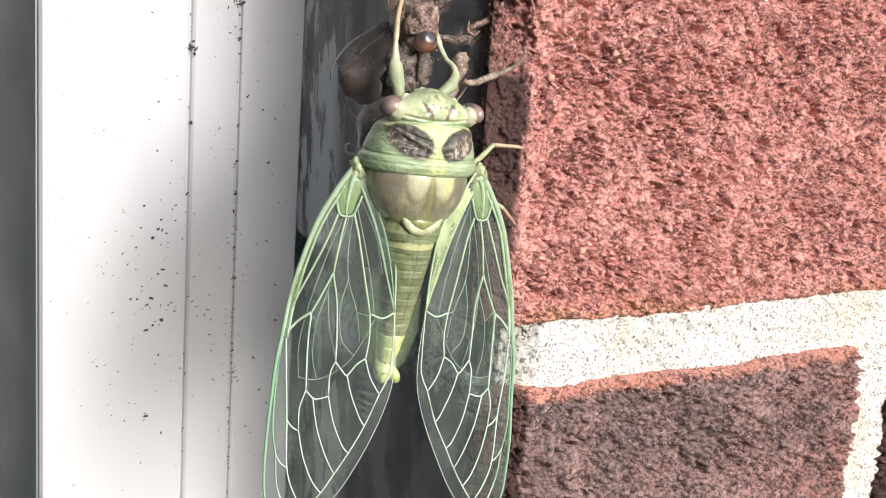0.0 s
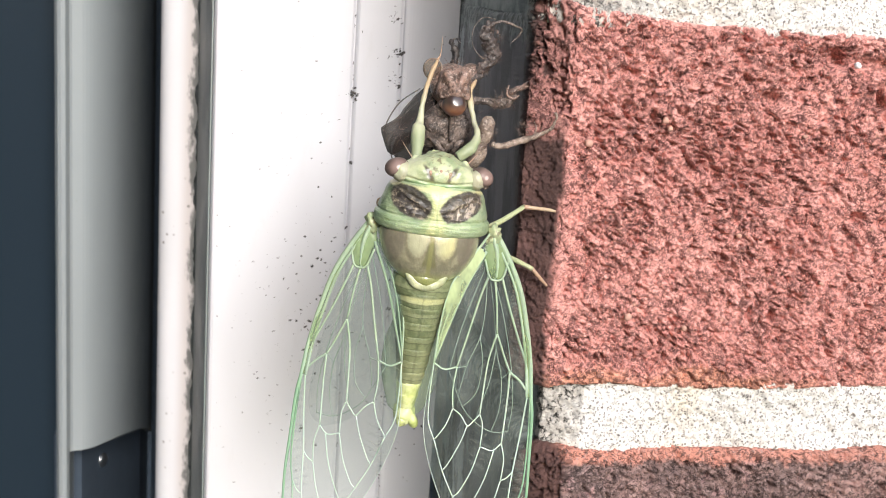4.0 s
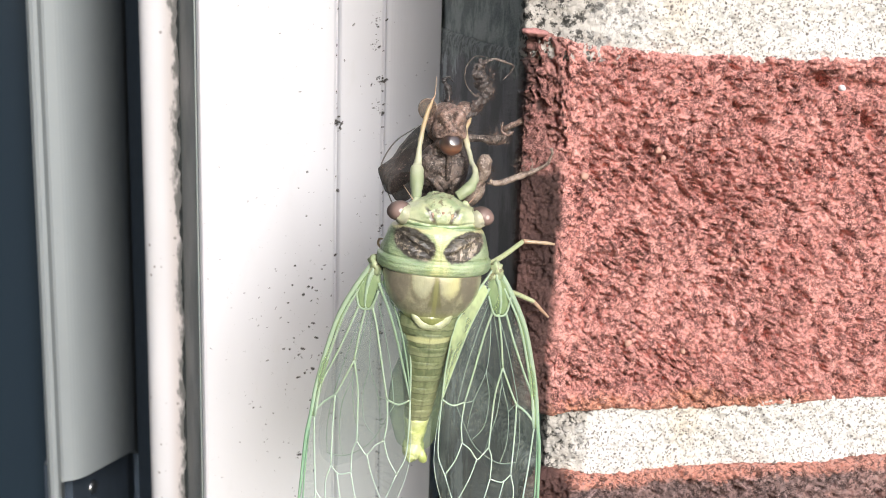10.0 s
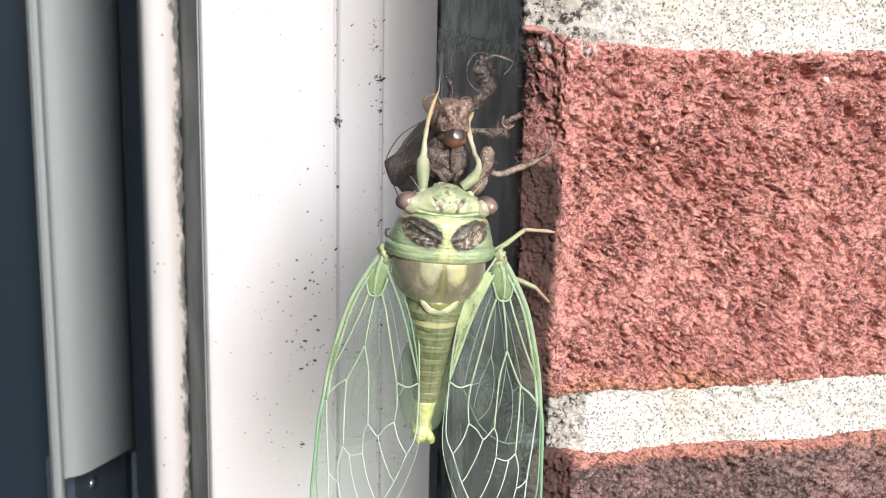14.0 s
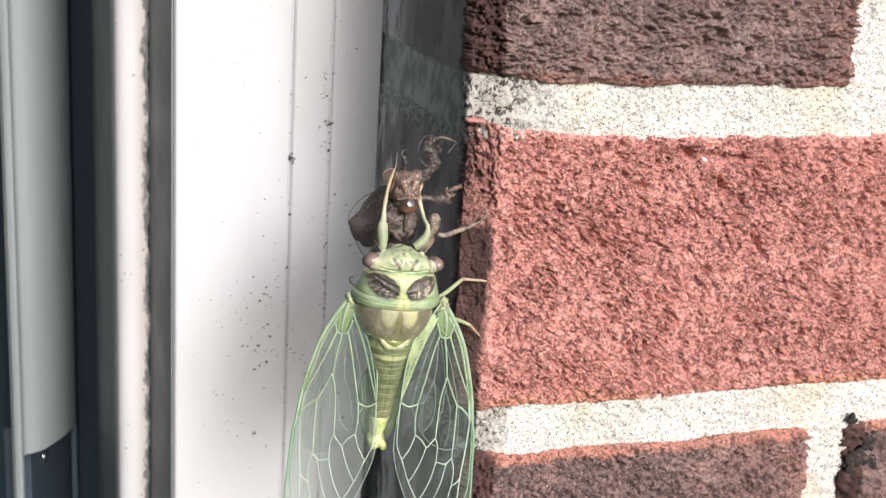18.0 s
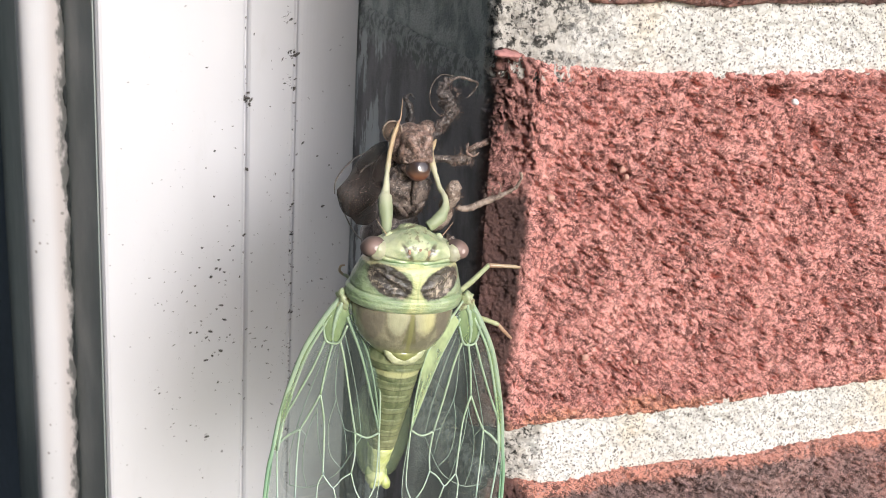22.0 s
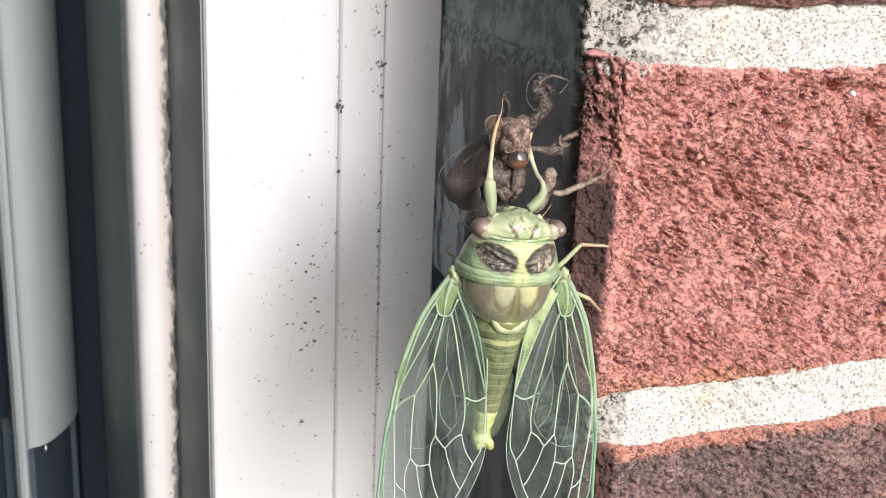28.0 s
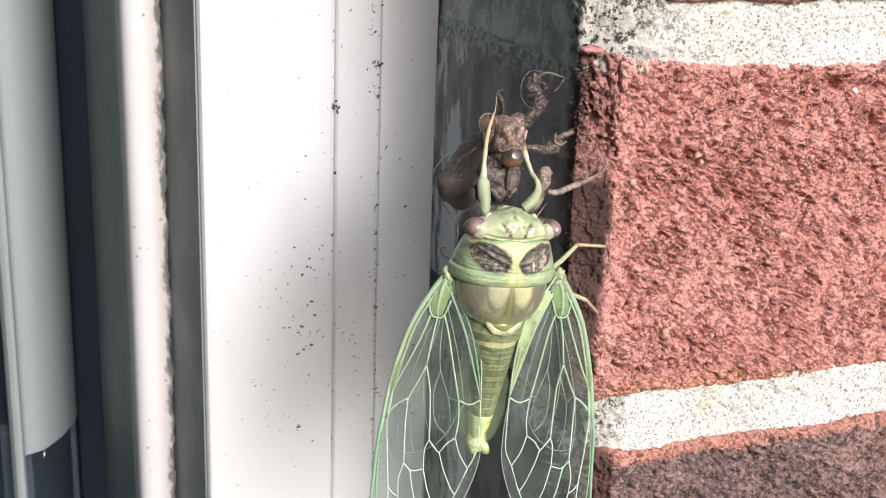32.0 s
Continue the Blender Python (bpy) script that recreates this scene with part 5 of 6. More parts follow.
tube("foreleg", own([(-17.2, -2.2, 1336.6, 0.75), (-16.2, -2.2, 1337.2, 0.9), (-15.2, -2.0, 1338.0, 0.85), (-14.5, -1.5, 1339.0, 0.62), (-14.2, -0.6, 1340.2, 0.45), (-14.3, 2.2, 1341.8, 0.42), (-14.6, 4.0, 1344.2, 0.38), (-14.3, 5.2, 1346.0, 0.30), (-13.6, 5.8, 1347.3, 0.22)]),
     FORELEG, cicada, "green foreleg reaching to the empty shell", sides=14, rough=0.12, size=0.9)
midleg = tube("middle_leg", own([(-13.4, -3.6, 1325.8, 0.45), (-9.6, -1.6, 1327.2, 0.42), (-6.0, 0.2, 1329.0, 0.36)]), PALE, cicada, sides=10)
tube("tarsus", own([(-6.0, 0.2, 1329.0, 0.40), (-4.2, -0.2, 1328.9, 0.32), (-2.4, -0.6, 1328.8, 0.30), (-1.2, -0.7, 1328.6, 0.18)]), TARSUS, midleg, "tan jointed tarsus", sides=8)
hindleg = tube("hind_leg", own([(-10.0, -3.0, 1322.4, 0.42), (-7.0, -1.4, 1321.0, 0.4), (-4.2, -0.8, 1319.6, 0.36)]), PALE, cicada, sides=10)
tube("tarsus", own([(-4.2, -0.8, 1319.6, 0.34), (-2.9, -0.9, 1318.2, 0.3), (-1.7, -0.8, 1317.0, 0.2)]), TARSUS, hindleg, sides=8)
leftleg = tube("middle_leg", own([(-25.6, 2.5, 1326.0, 0.4), (-26.6, 5.0, 1327.0, 0.3), (-27.0, 6.0, 1327.0, 0.22)]), PALE, cicada, sides=8)
tube("tarsus", own([(-27.0, 6.0, 1327.0, 0.22), (-27.6, 6.0, 1327.7, 0.2), (-27.5, 5.8, 1328.5, 0.18), (-26.9, 5.7, 1328.6, 0.12)]), TARSUS, leftleg, "curled tan tarsus", sides=8)

# ---- wings: across (outwards) and down from the hinge, in mm ----
COSTA = [(0.0, -0.8), (2.4, 2.5), (5.3, 7.7), (7.4, 13.8), (8.8, 19.4), (9.6, 24.3), (10.2, 27.6), (10.8, 34.1), (11.2, 39.9), (11.3, 44.8), (10.9, 48.4), (9.6, 51.4), (7.6, 52.9)]
MARGIN = [(7.6, 52.9), (4.6, 51.2), (1.3, 47.3), (-1.2, 43.3), (-4.1, 37.4), (-6.0, 31.9), (-6.5, 27.0), (-6.1, 20.2)]
INNER = [(-6.1, 20.2), (-5.9, 14.0), (-4.9, 7.7), (-1.6, 2.0), (0.0, -0.8)]
VEINS = {
    "radial": ([(2.4, 6.3), (4.0, 10.5), (6.2, 15.3), (8.0, 19.2), (9.0, 23.6)], 0.26, 0.22),
    "median": ([(1.3, 6.5), (2.1, 10.4), (2.8, 14.8)], 0.24, 0.22),
    "median_outer": ([(2.8, 14.8), (4.6, 18.6), (5.6, 20.5)], 0.22, 0.22),
    "nodal": ([(5.6, 20.5), (7.4, 21.8), (9.0, 23.6)], 0.24, 0.28),
    "median_first": ([(5.6, 20.5), (5.9, 25.0), (5.9, 31.7)], 0.22, 0.17),
    "median_second": ([(2.8, 14.8), (2.1, 19.0), (1.9, 24.0), (1.9, 27.4)], 0.22, 0.17),
    "cubital": ([(0.3, 6.3), (-0.5, 9.5), (-1.7, 15.8), (-2.6, 20.4)], 0.26, 0.2),
    "anal_bridge": ([(-2.6, 20.4), (-4.4, 21.0), (-6.1, 20.2)], 0.2, 0.2),
    "cubital_lower": ([(-2.6, 20.4), (-2.7, 23.9), (-2.3, 26.9)], 0.19, 0.16),
    "claval": ([(-0.6, 2.6), (-3.0, 8.6), (-4.9, 15.7), (-6.1, 20.2)], 0.3, 0.2),
    "claval_second": ([(-1.1, 2.3), (-3.9, 8.2), (-5.4, 14.8), (-6.1, 20.2)], 0.2, 0.15),
    "anal": ([(-6.1, 20.2), (-6.1, 25.4), (-5.7, 29.3), (-4.5, 32.0)], 0.17, 0.13),
    "ambient": ([(-4.5, 32.0), (-2.6, 36.7), (-0.5, 40.6), (1.4, 43.8), (3.2, 46.6), (5.4, 49.2), (7.6, 50.6), (9.2, 49.4)], 0.14, 0.11),
    "cell_a": ([(-2.3, 26.9), (-3.1, 29.6), (-4.5, 32.0)], 0.15, 0.13),
    "cell_b": ([(-2.3, 26.9), (-1.0, 27.8), (0.2, 29.3), (1.0, 28.6), (1.9, 27.4)], 0.15, 0.15),
    "cell_c": ([(0.2, 29.3), (-0.5, 32.1), (-1.8, 35.4), (-2.6, 36.7)], 0.14, 0.12),
    "cell_d": ([(1.9, 27.4), (2.6, 29.2), (2.7, 32.5)], 0.15, 0.14),
    "cell_e": ([(2.7, 32.5), (1.8, 36.3), (0.4, 39.6), (-0.5, 40.6)], 0.14, 0.12),
    "cell_f": ([(2.7, 32.5), (4.6, 32.9), (5.9, 31.7)], 0.14, 0.14),
    "cell_g": ([(4.9, 32.6), (4.1, 37.2), (2.7, 41.3), (1.4, 43.8)], 0.14, 0.12),
    "cell_h": ([(5.9, 31.7), (6.7, 34.4), (6.7, 37.7)], 0.15, 0.14),
    "cell_i": ([(6.7, 37.7), (5.9, 41.4), (4.6, 44.7), (3.2, 46.6)], 0.14, 0.12),
    "cell_j": ([(6.7, 37.7), (7.6, 37.2), (8.4, 36.2)], 0.14, 0.14),
    "radial_lower": ([(9.0, 23.6), (8.7, 30.0), (8.4, 36.2), (8.1, 43.1), (7.0, 46.8), (5.4, 49.2)], 0.2, 0.12),
    "costal_lower": ([(9.5, 24.2), (10.2, 32.0), (10.3, 37.8), (9.8, 41.1), (9.4, 46.0), (7.6, 50.6)], 0.2, 0.12),
    "cell_n": ([(9.8, 41.1), (9.1, 42.4), (8.1, 43.1)], 0.14, 0.14),
}
HIND_EDGE = [(0.3, 1.0), (3.4, 7.0), (6.0, 14.0), (8.0, 22.0), (8.6, 28.6), (7.4, 31.6), (5.0, 32.2), (2.0, 30.6), (-0.8, 28.2), (-3.2, 25.0), (-5.0, 20.5), (-4.6, 12.0), (-2.0, 4.0)]
HIND_VEINS = [
    [(0.6, 4.5), (3.6, 12.0), (6.2, 20.5), (7.2, 26.0), (7.0, 30.2)], [(0.4, 5.0), (2.2, 12.0), (3.4, 17.5), (4.8, 22.0), (5.2, 27.0), (4.4, 30.4)],
    [(3.4, 17.5), (3.0, 22.5), (2.2, 26.0), (1.6, 29.0)], [(0.2, 5.0), (0.8, 11.0), (0.6, 15.8), (-0.8, 20.5), (-1.4, 24.8)], [(0.6, 15.8), (1.6, 20.0), (1.2, 24.4), (-0.6, 26.8)],
    [(0.0, 5.0), (-1.4, 10.5), (-2.6, 16.0), (-3.4, 21.5)], [(-0.4, 4.0), (-3.0, 9.5), (-4.2, 15.0)], [(7.0, 30.2), (4.4, 30.4), (1.6, 29.0), (-0.6, 26.8), (-3.4, 21.5)],
    [(6.2, 20.5), (4.8, 22.0)], [(-0.8, 20.5), (-2.6, 21.0)],
]


def bow(u, v):
    """How far the wing stands up from its plane, in mm."""
    return -0.5 * math.cos(min(abs(u - 2.0), 9) / 9 * math.pi / 2) - 0.15 * math.sin(v * 0.5 + u * 0.7)


def sheet(name, outline, material, parent, side, lift, label=""):
    """A thin bowed skin inside a closed outline."""
    loop = [tuple(q) for q in outline]
    vs = np.array(loop)
    v0, v1 = vs[:, 1].min() + 1e-3, vs[:, 1].max() - 1e-3
    rows = []
    for v in np.linspace(v0, v1, max(10, int((v1 - v0) / 0.9))):
        cut = []
        for (ua, va), (ub, vb) in zip(loop, loop[1:] + loop[:1]):
            if (va - v) * (vb - v) < 0:
                cut.append(ua + (ub - ua) * (v - va) / (vb - va))
        if len(cut) >= 2:
            rows.append((v, min(cut), max(cut)))
    cols = 15
    verts = [(side * (a + (b - a) * k / (cols - 1)) * MM, (bow(a + (b - a) * k / (cols - 1), v) + lift) * MM, -v * MM) for v, a, b in rows for k in range(cols)]
    return mesh_object(name, verts, grid_faces(len(rows), cols), material, parent, label)


def curve2(points, per=6):
    return [tuple(q) for q in smooth_path(points, per)]


def wing(side, matrix):
    outline = curve2(COSTA, 4) + curve2(MARGIN, 4)[1:] + curve2(INNER, 4)[1:-1]
    fore = sheet("forewing", outline, MEMBRANE, cicada, side, 0.0, "clear forewing with a net of pale green veins")
    fore.matrix_basis = BACK @ matrix

    def vein(name, pts, r0, r1, material, holder, lift=0.0, shape=1.0):
        k = len(pts) - 1
        line = [(side * u, bow(u, v) + lift - 0.05, -v, 0.76 * (r0 + (r1 - r0) * i / k)) for i, (u, v) in enumerate(pts)]
        return tube(name, line, material, holder, sides=7, per=5, flat=shape)

    costa = [(u, v) for u, v in COSTA]
    k = len(costa) - 1
    tube("costal_vein", [(side * u, bow(u, v), -v, max(0.12, 0.46 - 0.36 * i / k)) for i, (u, v) in enumerate(costa)], VEIN, fore, "thick green leading edge", sides=9, per=5)
    tube("margin_vein", [(side * u, bow(u, v), -v, 0.06) for u, v in MARGIN], VEIN, fore, sides=5, per=5)
    tube("claval_edge", [(side * u, bow(u, v) - 0.1, -v, 0.22 - 0.02 * i) for i, (u, v) in enumerate(INNER[::-1])], VEIN, fore, sides=7, per=5)
    tube("subcostal_vein", [(side * (u - 0.75), bow(u, v) - 0.15, -v, 0.2) for u, v in COSTA[1:6]], VEIN, fore, sides=8, per=5)
    for name, (pts, r0, r1) in VEINS.items():
        vein("vein", pts, r0, r1, VEIN, fore)
    blob("wing_base", (side * 1.0, -0.25, -3.4), (1.65, 0.75, 3.5), GREEN_SKIN, fore, "swollen yellow-green wing base", turn=(0, side * -14, 0), rough=0.25, size=1.2, seed=58, rows=24, cols=28)
    tube("base_ridge", [(side * 0.2, -0.7, -0.4, 0.42), (side * 0.9, -0.9, -2.4, 0.34), (side * 1.3, -0.8, -4.6, 0.24), (side * 1.4, -0.6, -6.4, 0.15)], VEIN, fore, sides=9, rough=0.08, size=0.6)
    sheet("costal_strip", curve2(COSTA[1:6], 4) + [(u - 0.75 - 0.2, v) for u, v in curve2(COSTA[1:6], 4)[::-1]], GREEN_SKIN, fore, side, -0.2, "green strip along the leading edge")
    sheet("clavus", curve2([(-0.6, 2.6), (-3.0, 8.6), (-4.9, 15.7), (-6.0, 20.0)], 4) + curve2([(-6.1, 19.8), (-5.9, 14.0), (-4.9, 7.7), (-1.6, 2.0)], 4), YELLOW_SKIN if side > 0 else TEAL_SKIN, fore, side, -0.25, "yellow-green inner fold of the wing")
    tube("basal_cell", [(side * u, bow(u, v) - 0.3, -v, 0.17) for u, v in [(2.9, 3.6), (2.4, 6.3), (1.3, 6.8), (0.3, 6.3), (-0.7, 3.8)]], VEIN, fore, sides=7, per=4)
    blob("wing_hinge", (side * 0.2, -0.2, 0.0), (1.2, 1.1, 1.3), HEAD, fore, "knobby hinge", rough=0.6, size=1.0, seed=61, rows=16, cols=20)
    hind = sheet("hindwing", curve2(HIND_EDGE + HIND_EDGE[:1], 3)[:-1], HIND_MEMBRANE, cicada, side, 1.3, "clear short hindwing under the forewing")
    hind.matrix_basis = BACK @ matrix
    for pts in HIND_VEINS:
        vein("vein", pts, 0.11, 0.08, HIND_VEIN, hind, 1.3)
    return fore


def axes(origin, x, z):
    x, z = Vector(x).normalized(), Vector(z).normalized()
    y = z.cross(x).normalized()
    x = y.cross(z)
    m = Matrix((x, y, z)).transposed().to_4x4()
    m.translation = Vector(origin) * MM
    return m


wing(-1, axes((-28.96, -1.13, 1326.2), (0.902, -0.431, 0.0), (0.037, 0.078, 0.996)))
wing(1, axes((-11.7, -4.5, 1325.7), (0.9999, 0.0128, 0.0), (-0.0008, 0.0634, 0.998)) @ pose(0, 0, 0, 0, 4.9, 0))

# ---- the empty nymph shell ----


def crust(name, dark, light, pale, share):
    """Brown cast skin powdered with fine dried mud."""
    n = Nodes(name)
    tone = n.mix(n.ramp(n.noise(1.6 * MM, 5, 0.7), 0.40, 0.62), dark, light)
    dust = n.math("MULTIPLY", n.ramp(n.noise(0.34 * MM, 4, 0.75, shift=4), 0.5, 0.62), n.ramp(n.noise(1.3 * MM, 3, 0.6, shift=14), 0.38, 0.62, 0.15, share))
    tone = n.mix(dust, tone, pale)
    tone = n.mix(n.ramp(n.noise(0.5 * MM, 3, 0.7, shift=24), 0.58, 0.66, 0, 0.8), tone, tuple(0.35 * c for c in dark))
    n.set(Base_Color=tone, Roughness=n.ramp(dust, 0, 1, 0.3, 0.85), Specular_IOR_Level=0.5)
    first = n.bump(n.noise(0.9 * MM, 5, 0.7, shift=8), 0.35 * MM, 0.8)
    n.bump(n.noise(0.22 * MM, 3, 0.7, shift=3), 0.14 * MM, 0.9, first)
    return n.mat


SHELL = crust("dusty_brown_shell", (0.075, 0.049, 0.039), (0.32, 0.205, 0.165), (0.58, 0.46, 0.40), 0.8)
SHELL_DARK = crust("muddy_shell", (0.045, 0.035, 0.031), (0.16, 0.12, 0.10), (0.52, 0.43, 0.38), 0.75)
SHELL_HULL = crust("dark_shell_hull", (0.042, 0.035, 0.034), (0.11, 0.088, 0.08), (0.36, 0.30, 0.275), 0.6)
# darker copy of the crust, with the far foreleg's shade in its colour
SHADED = crust("shaded_shell", (0.022, 0.019, 0.019), (0.05, 0.042, 0.040), (0.16, 0.14, 0.13), 0.4)
STRAW = crust("straw_brown_shell", (0.15, 0.105, 0.082), (0.32, 0.25, 0.20), (0.55, 0.46, 0.40), 0.9)


def amber_material():
    """Glossy cast mouth part, dark above and amber below."""
    n = Nodes("amber_shell")
    tone = n.mix(n.ramp(n.axis(2), 4.6 * MM, 6.2 * MM), (0.22, 0.085, 0.045), (0.045, 0.026, 0.02))
    n.set(Base_Color=tone, Roughness=0.4, Specular_IOR_Level=0.4, Coat_Weight=1.0, Coat_IOR=2.2, Coat_Roughness=0.24)
    n.bump(n.noise(0.7 * MM, 3, 0.6), 0.04 * MM, 0.5)
    return n.mat


AMBER = amber_material()
HULL = membrane_material("brown_shell_skin", (0.06, 0.045, 0.039), 0.62, 0.3, 0.55)
SHELL_EYE = membrane_material("amber_eye_skin", (0.26, 0.16, 0.11), 0.25, 0.25)
FILM = membrane_material("grey_shell_edge", (0.24, 0.21, 0.19), 0.5, 0.3)
BASE = Vector((-0.017, 0.010, 1.338))
shell = tagged(new("nymph_shell"), "empty brown muddy cicada nymph shell clinging to the brick return", "insect shell")
shell.location = BASE
SHELL_BACK = Matrix.Translation(-BASE)


def at(x, y, z):
    return (x - BASE.x / MM, y - BASE.y / MM, z - BASE.z / MM)


def limb(name, pts, material, parent, label="", **more):
    return tube(name, own(pts, SHELL_BACK), material, parent, label, **more)


def mask(v):
    """The cast face: two brows, a furrow between them, faint slanting ribs and a sunk band above the mouth."""
    x, z = v[:, 0] + 0.1, v[:, 2] - 7.6
    brow = 0.55 * np.exp(-((np.abs(x) - 1.25) / 0.75) ** 2 - ((z - 2.2) / 0.8) ** 2)
    nose = 0.40 * np.exp(-(x / 0.8) ** 2 - ((z - 0.2) / 0.9) ** 2)
    furrow = -0.45 * np.exp(-(x / 0.22) ** 2) * np.exp(-((z - 1.9) / 1.2) ** 2)
    cheek = -0.35 * np.exp(-((np.abs(x) - 1.5) / 0.5) ** 2 - ((z - 0.9) / 0.6) ** 2)
    band = -0.40 * np.exp(-((z + 1.0 + 0.25 * np.abs(x)) / 0.25) ** 2)
    return 1.5 * (brow + nose + furrow + cheek + band) + 0.10 * np.sin((z + 0.55 * np.abs(x)) * 8.5) * np.exp(-((np.abs(x) - 1.2) / 0.8) ** 2)


blob("shell_head", at(-17.1, 7.3, 1346.2), (3.2, 3.2, 3.3), SHELL, shell, "", rough=0.14, size=0.9, seed=71, rows=36, cols=48)
blob("shell_face", at(-17.1, 4.6, 1345.6), (2.6, 2.4, 3.6), SHELL, shell, "grey-brown browed face", rough=0.10, size=0.7, seed=72, rows=80, cols=90, carve=mask)
def facet(u):
    """A broad, nearly flat boss on the mouth's upper front, added to enlarge its highlight."""
    h = np.array((0.12, -0.87, 0.47))
    rise = u @ h
    flat = np.clip((rise - 0.91) / 0.09, 0, 1)
    return u - np.outer(0.66 * (rise - 0.91) * (flat > 0), h)


blob("shell_mouth", at(-17.2, 3.0, 1343.7), (1.8, 1.8, 1.75), AMBER, shell, "glossy amber mouth part", rough=0.02, size=1.2, seed=73, rows=60, cols=80, shape=facet)
blob("shell_eye", at(-20.2, 7.0, 1348.6), (1.45, 1.5, 1.6), SHELL_EYE, shell, "empty translucent brown eye", rough=0.05, size=1.0, seed=75)
ring = [(-20.2 + 1.4 * math.cos(a) * 0.95, 6.4 - 0.3 * math.cos(a), 1348.6 + 1.55 * math.sin(a), 0.13) for a in np.linspace(0.0, 2 * math.pi, 17)]
limb("eye_rim", ring, STRAW, shell, "pale brown rim of the empty eye", sides=8, per=3)
blob("shell_eye", at(-14.0, 8.4, 1348.2), (1.3, 1.4, 1.4), SHELL, shell, rough=0.1, size=1.0, seed=76)
blob("shell_thorax", at(-17.0, 10.8, 1339.4), (4.4, 5.2, 6.0), SHELL_HULL, shell, "muddy brown chest of the shell", rough=0.25, size=1.2, seed=77, rows=44, cols=56)
blob("shell_chest", at(-17.6, 6.4, 1339.8), (3.7, 2.4, 3.6), SHELL_DARK, shell, rough=0.5, size=1.1, seed=78, rows=36, cols=44)
blob("shell_abdomen", at(-17.6, 11.0, 1328.5), (5.0, 5.4, 8.0), SHELL_HULL, shell, rough=0.5, size=2.4, seed=79, rows=32, cols=36)
pad = blob("wing_pad", at(-22.0, 10.5, 1340.4), (0.9, 4.0, 6.4), HULL, shell, "thin brown wing pad", turn=(10, 28, 20), rough=0.25, size=2.0, seed=80)
pull(pad, at(-27.2, 10.0, 1338.9), 2.2)
blob("wing_pad", at(-23.4, 8.6, 1336.2), (0.4, 2.6, 2.4), HULL, shell, "thin brown wing pad", turn=(-10, 20, 40), rough=0.15, size=2.0, seed=81)
for pts in ([(-19.9, 5.2, 1341.6, 0.36), (-18.7, 4.6, 1340.2, 0.54), (-17.7, 4.8, 1338.4, 0.43)], [(-15.3, 5.2, 1341.8, 0.40), (-16.3, 4.6, 1340.2, 0.58), (-16.9, 4.8, 1338.2, 0.43)],
            [(-20.4, 5.4, 1338.6, 0.36), (-18.9, 4.9, 1337.2, 0.58), (-17.9, 5.2, 1336.0, 0.43)], [(-14.8, 5.0, 1338.8, 0.36), (-15.9, 4.6, 1337.6, 0.58), (-16.8, 5.0, 1336.4, 0.43)]):
    limb("coxa", pts, SHELL_DARK, shell, sides=14, rough=0.2, size=0.7, seed=int(-pts[0][0] * 10))
limb("beak", [(-17.3, 3.2, 1342.4, 0.5), (-17.3, 3.6, 1340.6, 0.42), (-17.3, 4.0, 1338.0, 0.3)], SHELL_DARK, shell, "folded dark beak", sides=10, rough=0.06, size=0.5)
limb("split_edge", [(-21.4, 10.0, 1345.2, 0.08), (-24.0, 13.0, 1342.6, 0.12), (-25.6, 15.5, 1339.0, 0.12), (-25.8, 15.5, 1336.6, 0.08)], FILM, shell, "pale torn edge of the shell", sides=6)
limb("split_edge", [(-20.8, 9.0, 1344.0, 0.06), (-23.0, 11.0, 1341.6, 0.10), (-24.0, 12.0, 1338.6, 0.08)], FILM, shell, sides=6)
limb("split_edge", [(-24.6, 12.0, 1338.4, 0.06), (-25.2, 13.0, 1335.4, 0.10), (-24.0, 11.0, 1332.0, 0.10), (-22.0, 8.0, 1330.0, 0.06)], FILM, shell, sides=6)
# the digging foreleg with its hooked claw
fore = limb("shell_foreleg", [(-14.6, 8.2, 1345.8, 0.62), (-12.9, 7.8, 1348.2, 0.78), (-11.0, 7.5, 1350.5, 0.95), (-11.6, 7.4, 1352.9, 1.1), (-12.4, 7.4, 1354.5, 0.8), (-11.4, 7.4, 1355.9, 0.4)], SHELL_HULL, shell, "muddy digging foreleg", sides=24, rough=0.4, size=0.5, seed=82, per=12)
limb("shell_foreleg", [(-17.0, 9.0, 1348.2, 0.4), (-16.2, 10.0, 1349.8, 0.5), (-16.2, 10.5, 1351.2, 0.55), (-16.9, 10.5, 1352.3, 0.3), (-16.2, 10.6, 1353.0, 0.14), (-15.4, 10.6, 1352.3, 0.06)], SHADED, shell, "digging foreleg, its shade painted dark", sides=12, rough=0.3, size=0.6, seed=87, per=8)
limb("claw", [(-11.6, 7.4, 1355.7, 0.34), (-9.8, 7.5, 1356.2, 0.26), (-7.9, 7.7, 1355.7, 0.2), (-6.6, 7.9, 1355.1, 0.13), (-7.1, 7.9, 1354.0, 0.11), (-8.2, 7.8, 1352.9, 0.05)], SHELL_DARK, fore, "thin hooked claw", sides=8, rough=0.1, size=0.5)
limb("claw", [(-10.8, 7.3, 1356.4, 0.08), (-12.8, 7.3, 1356.6, 0.07), (-14.2, 7.3, 1354.9, 0.07), (-14.2, 7.3, 1352.5, 0.07), (-12.8, 7.3, 1350.7, 0.07), (-11.6, 7.4, 1350.5, 0.05)], SHELL_DARK, fore, sides=6)
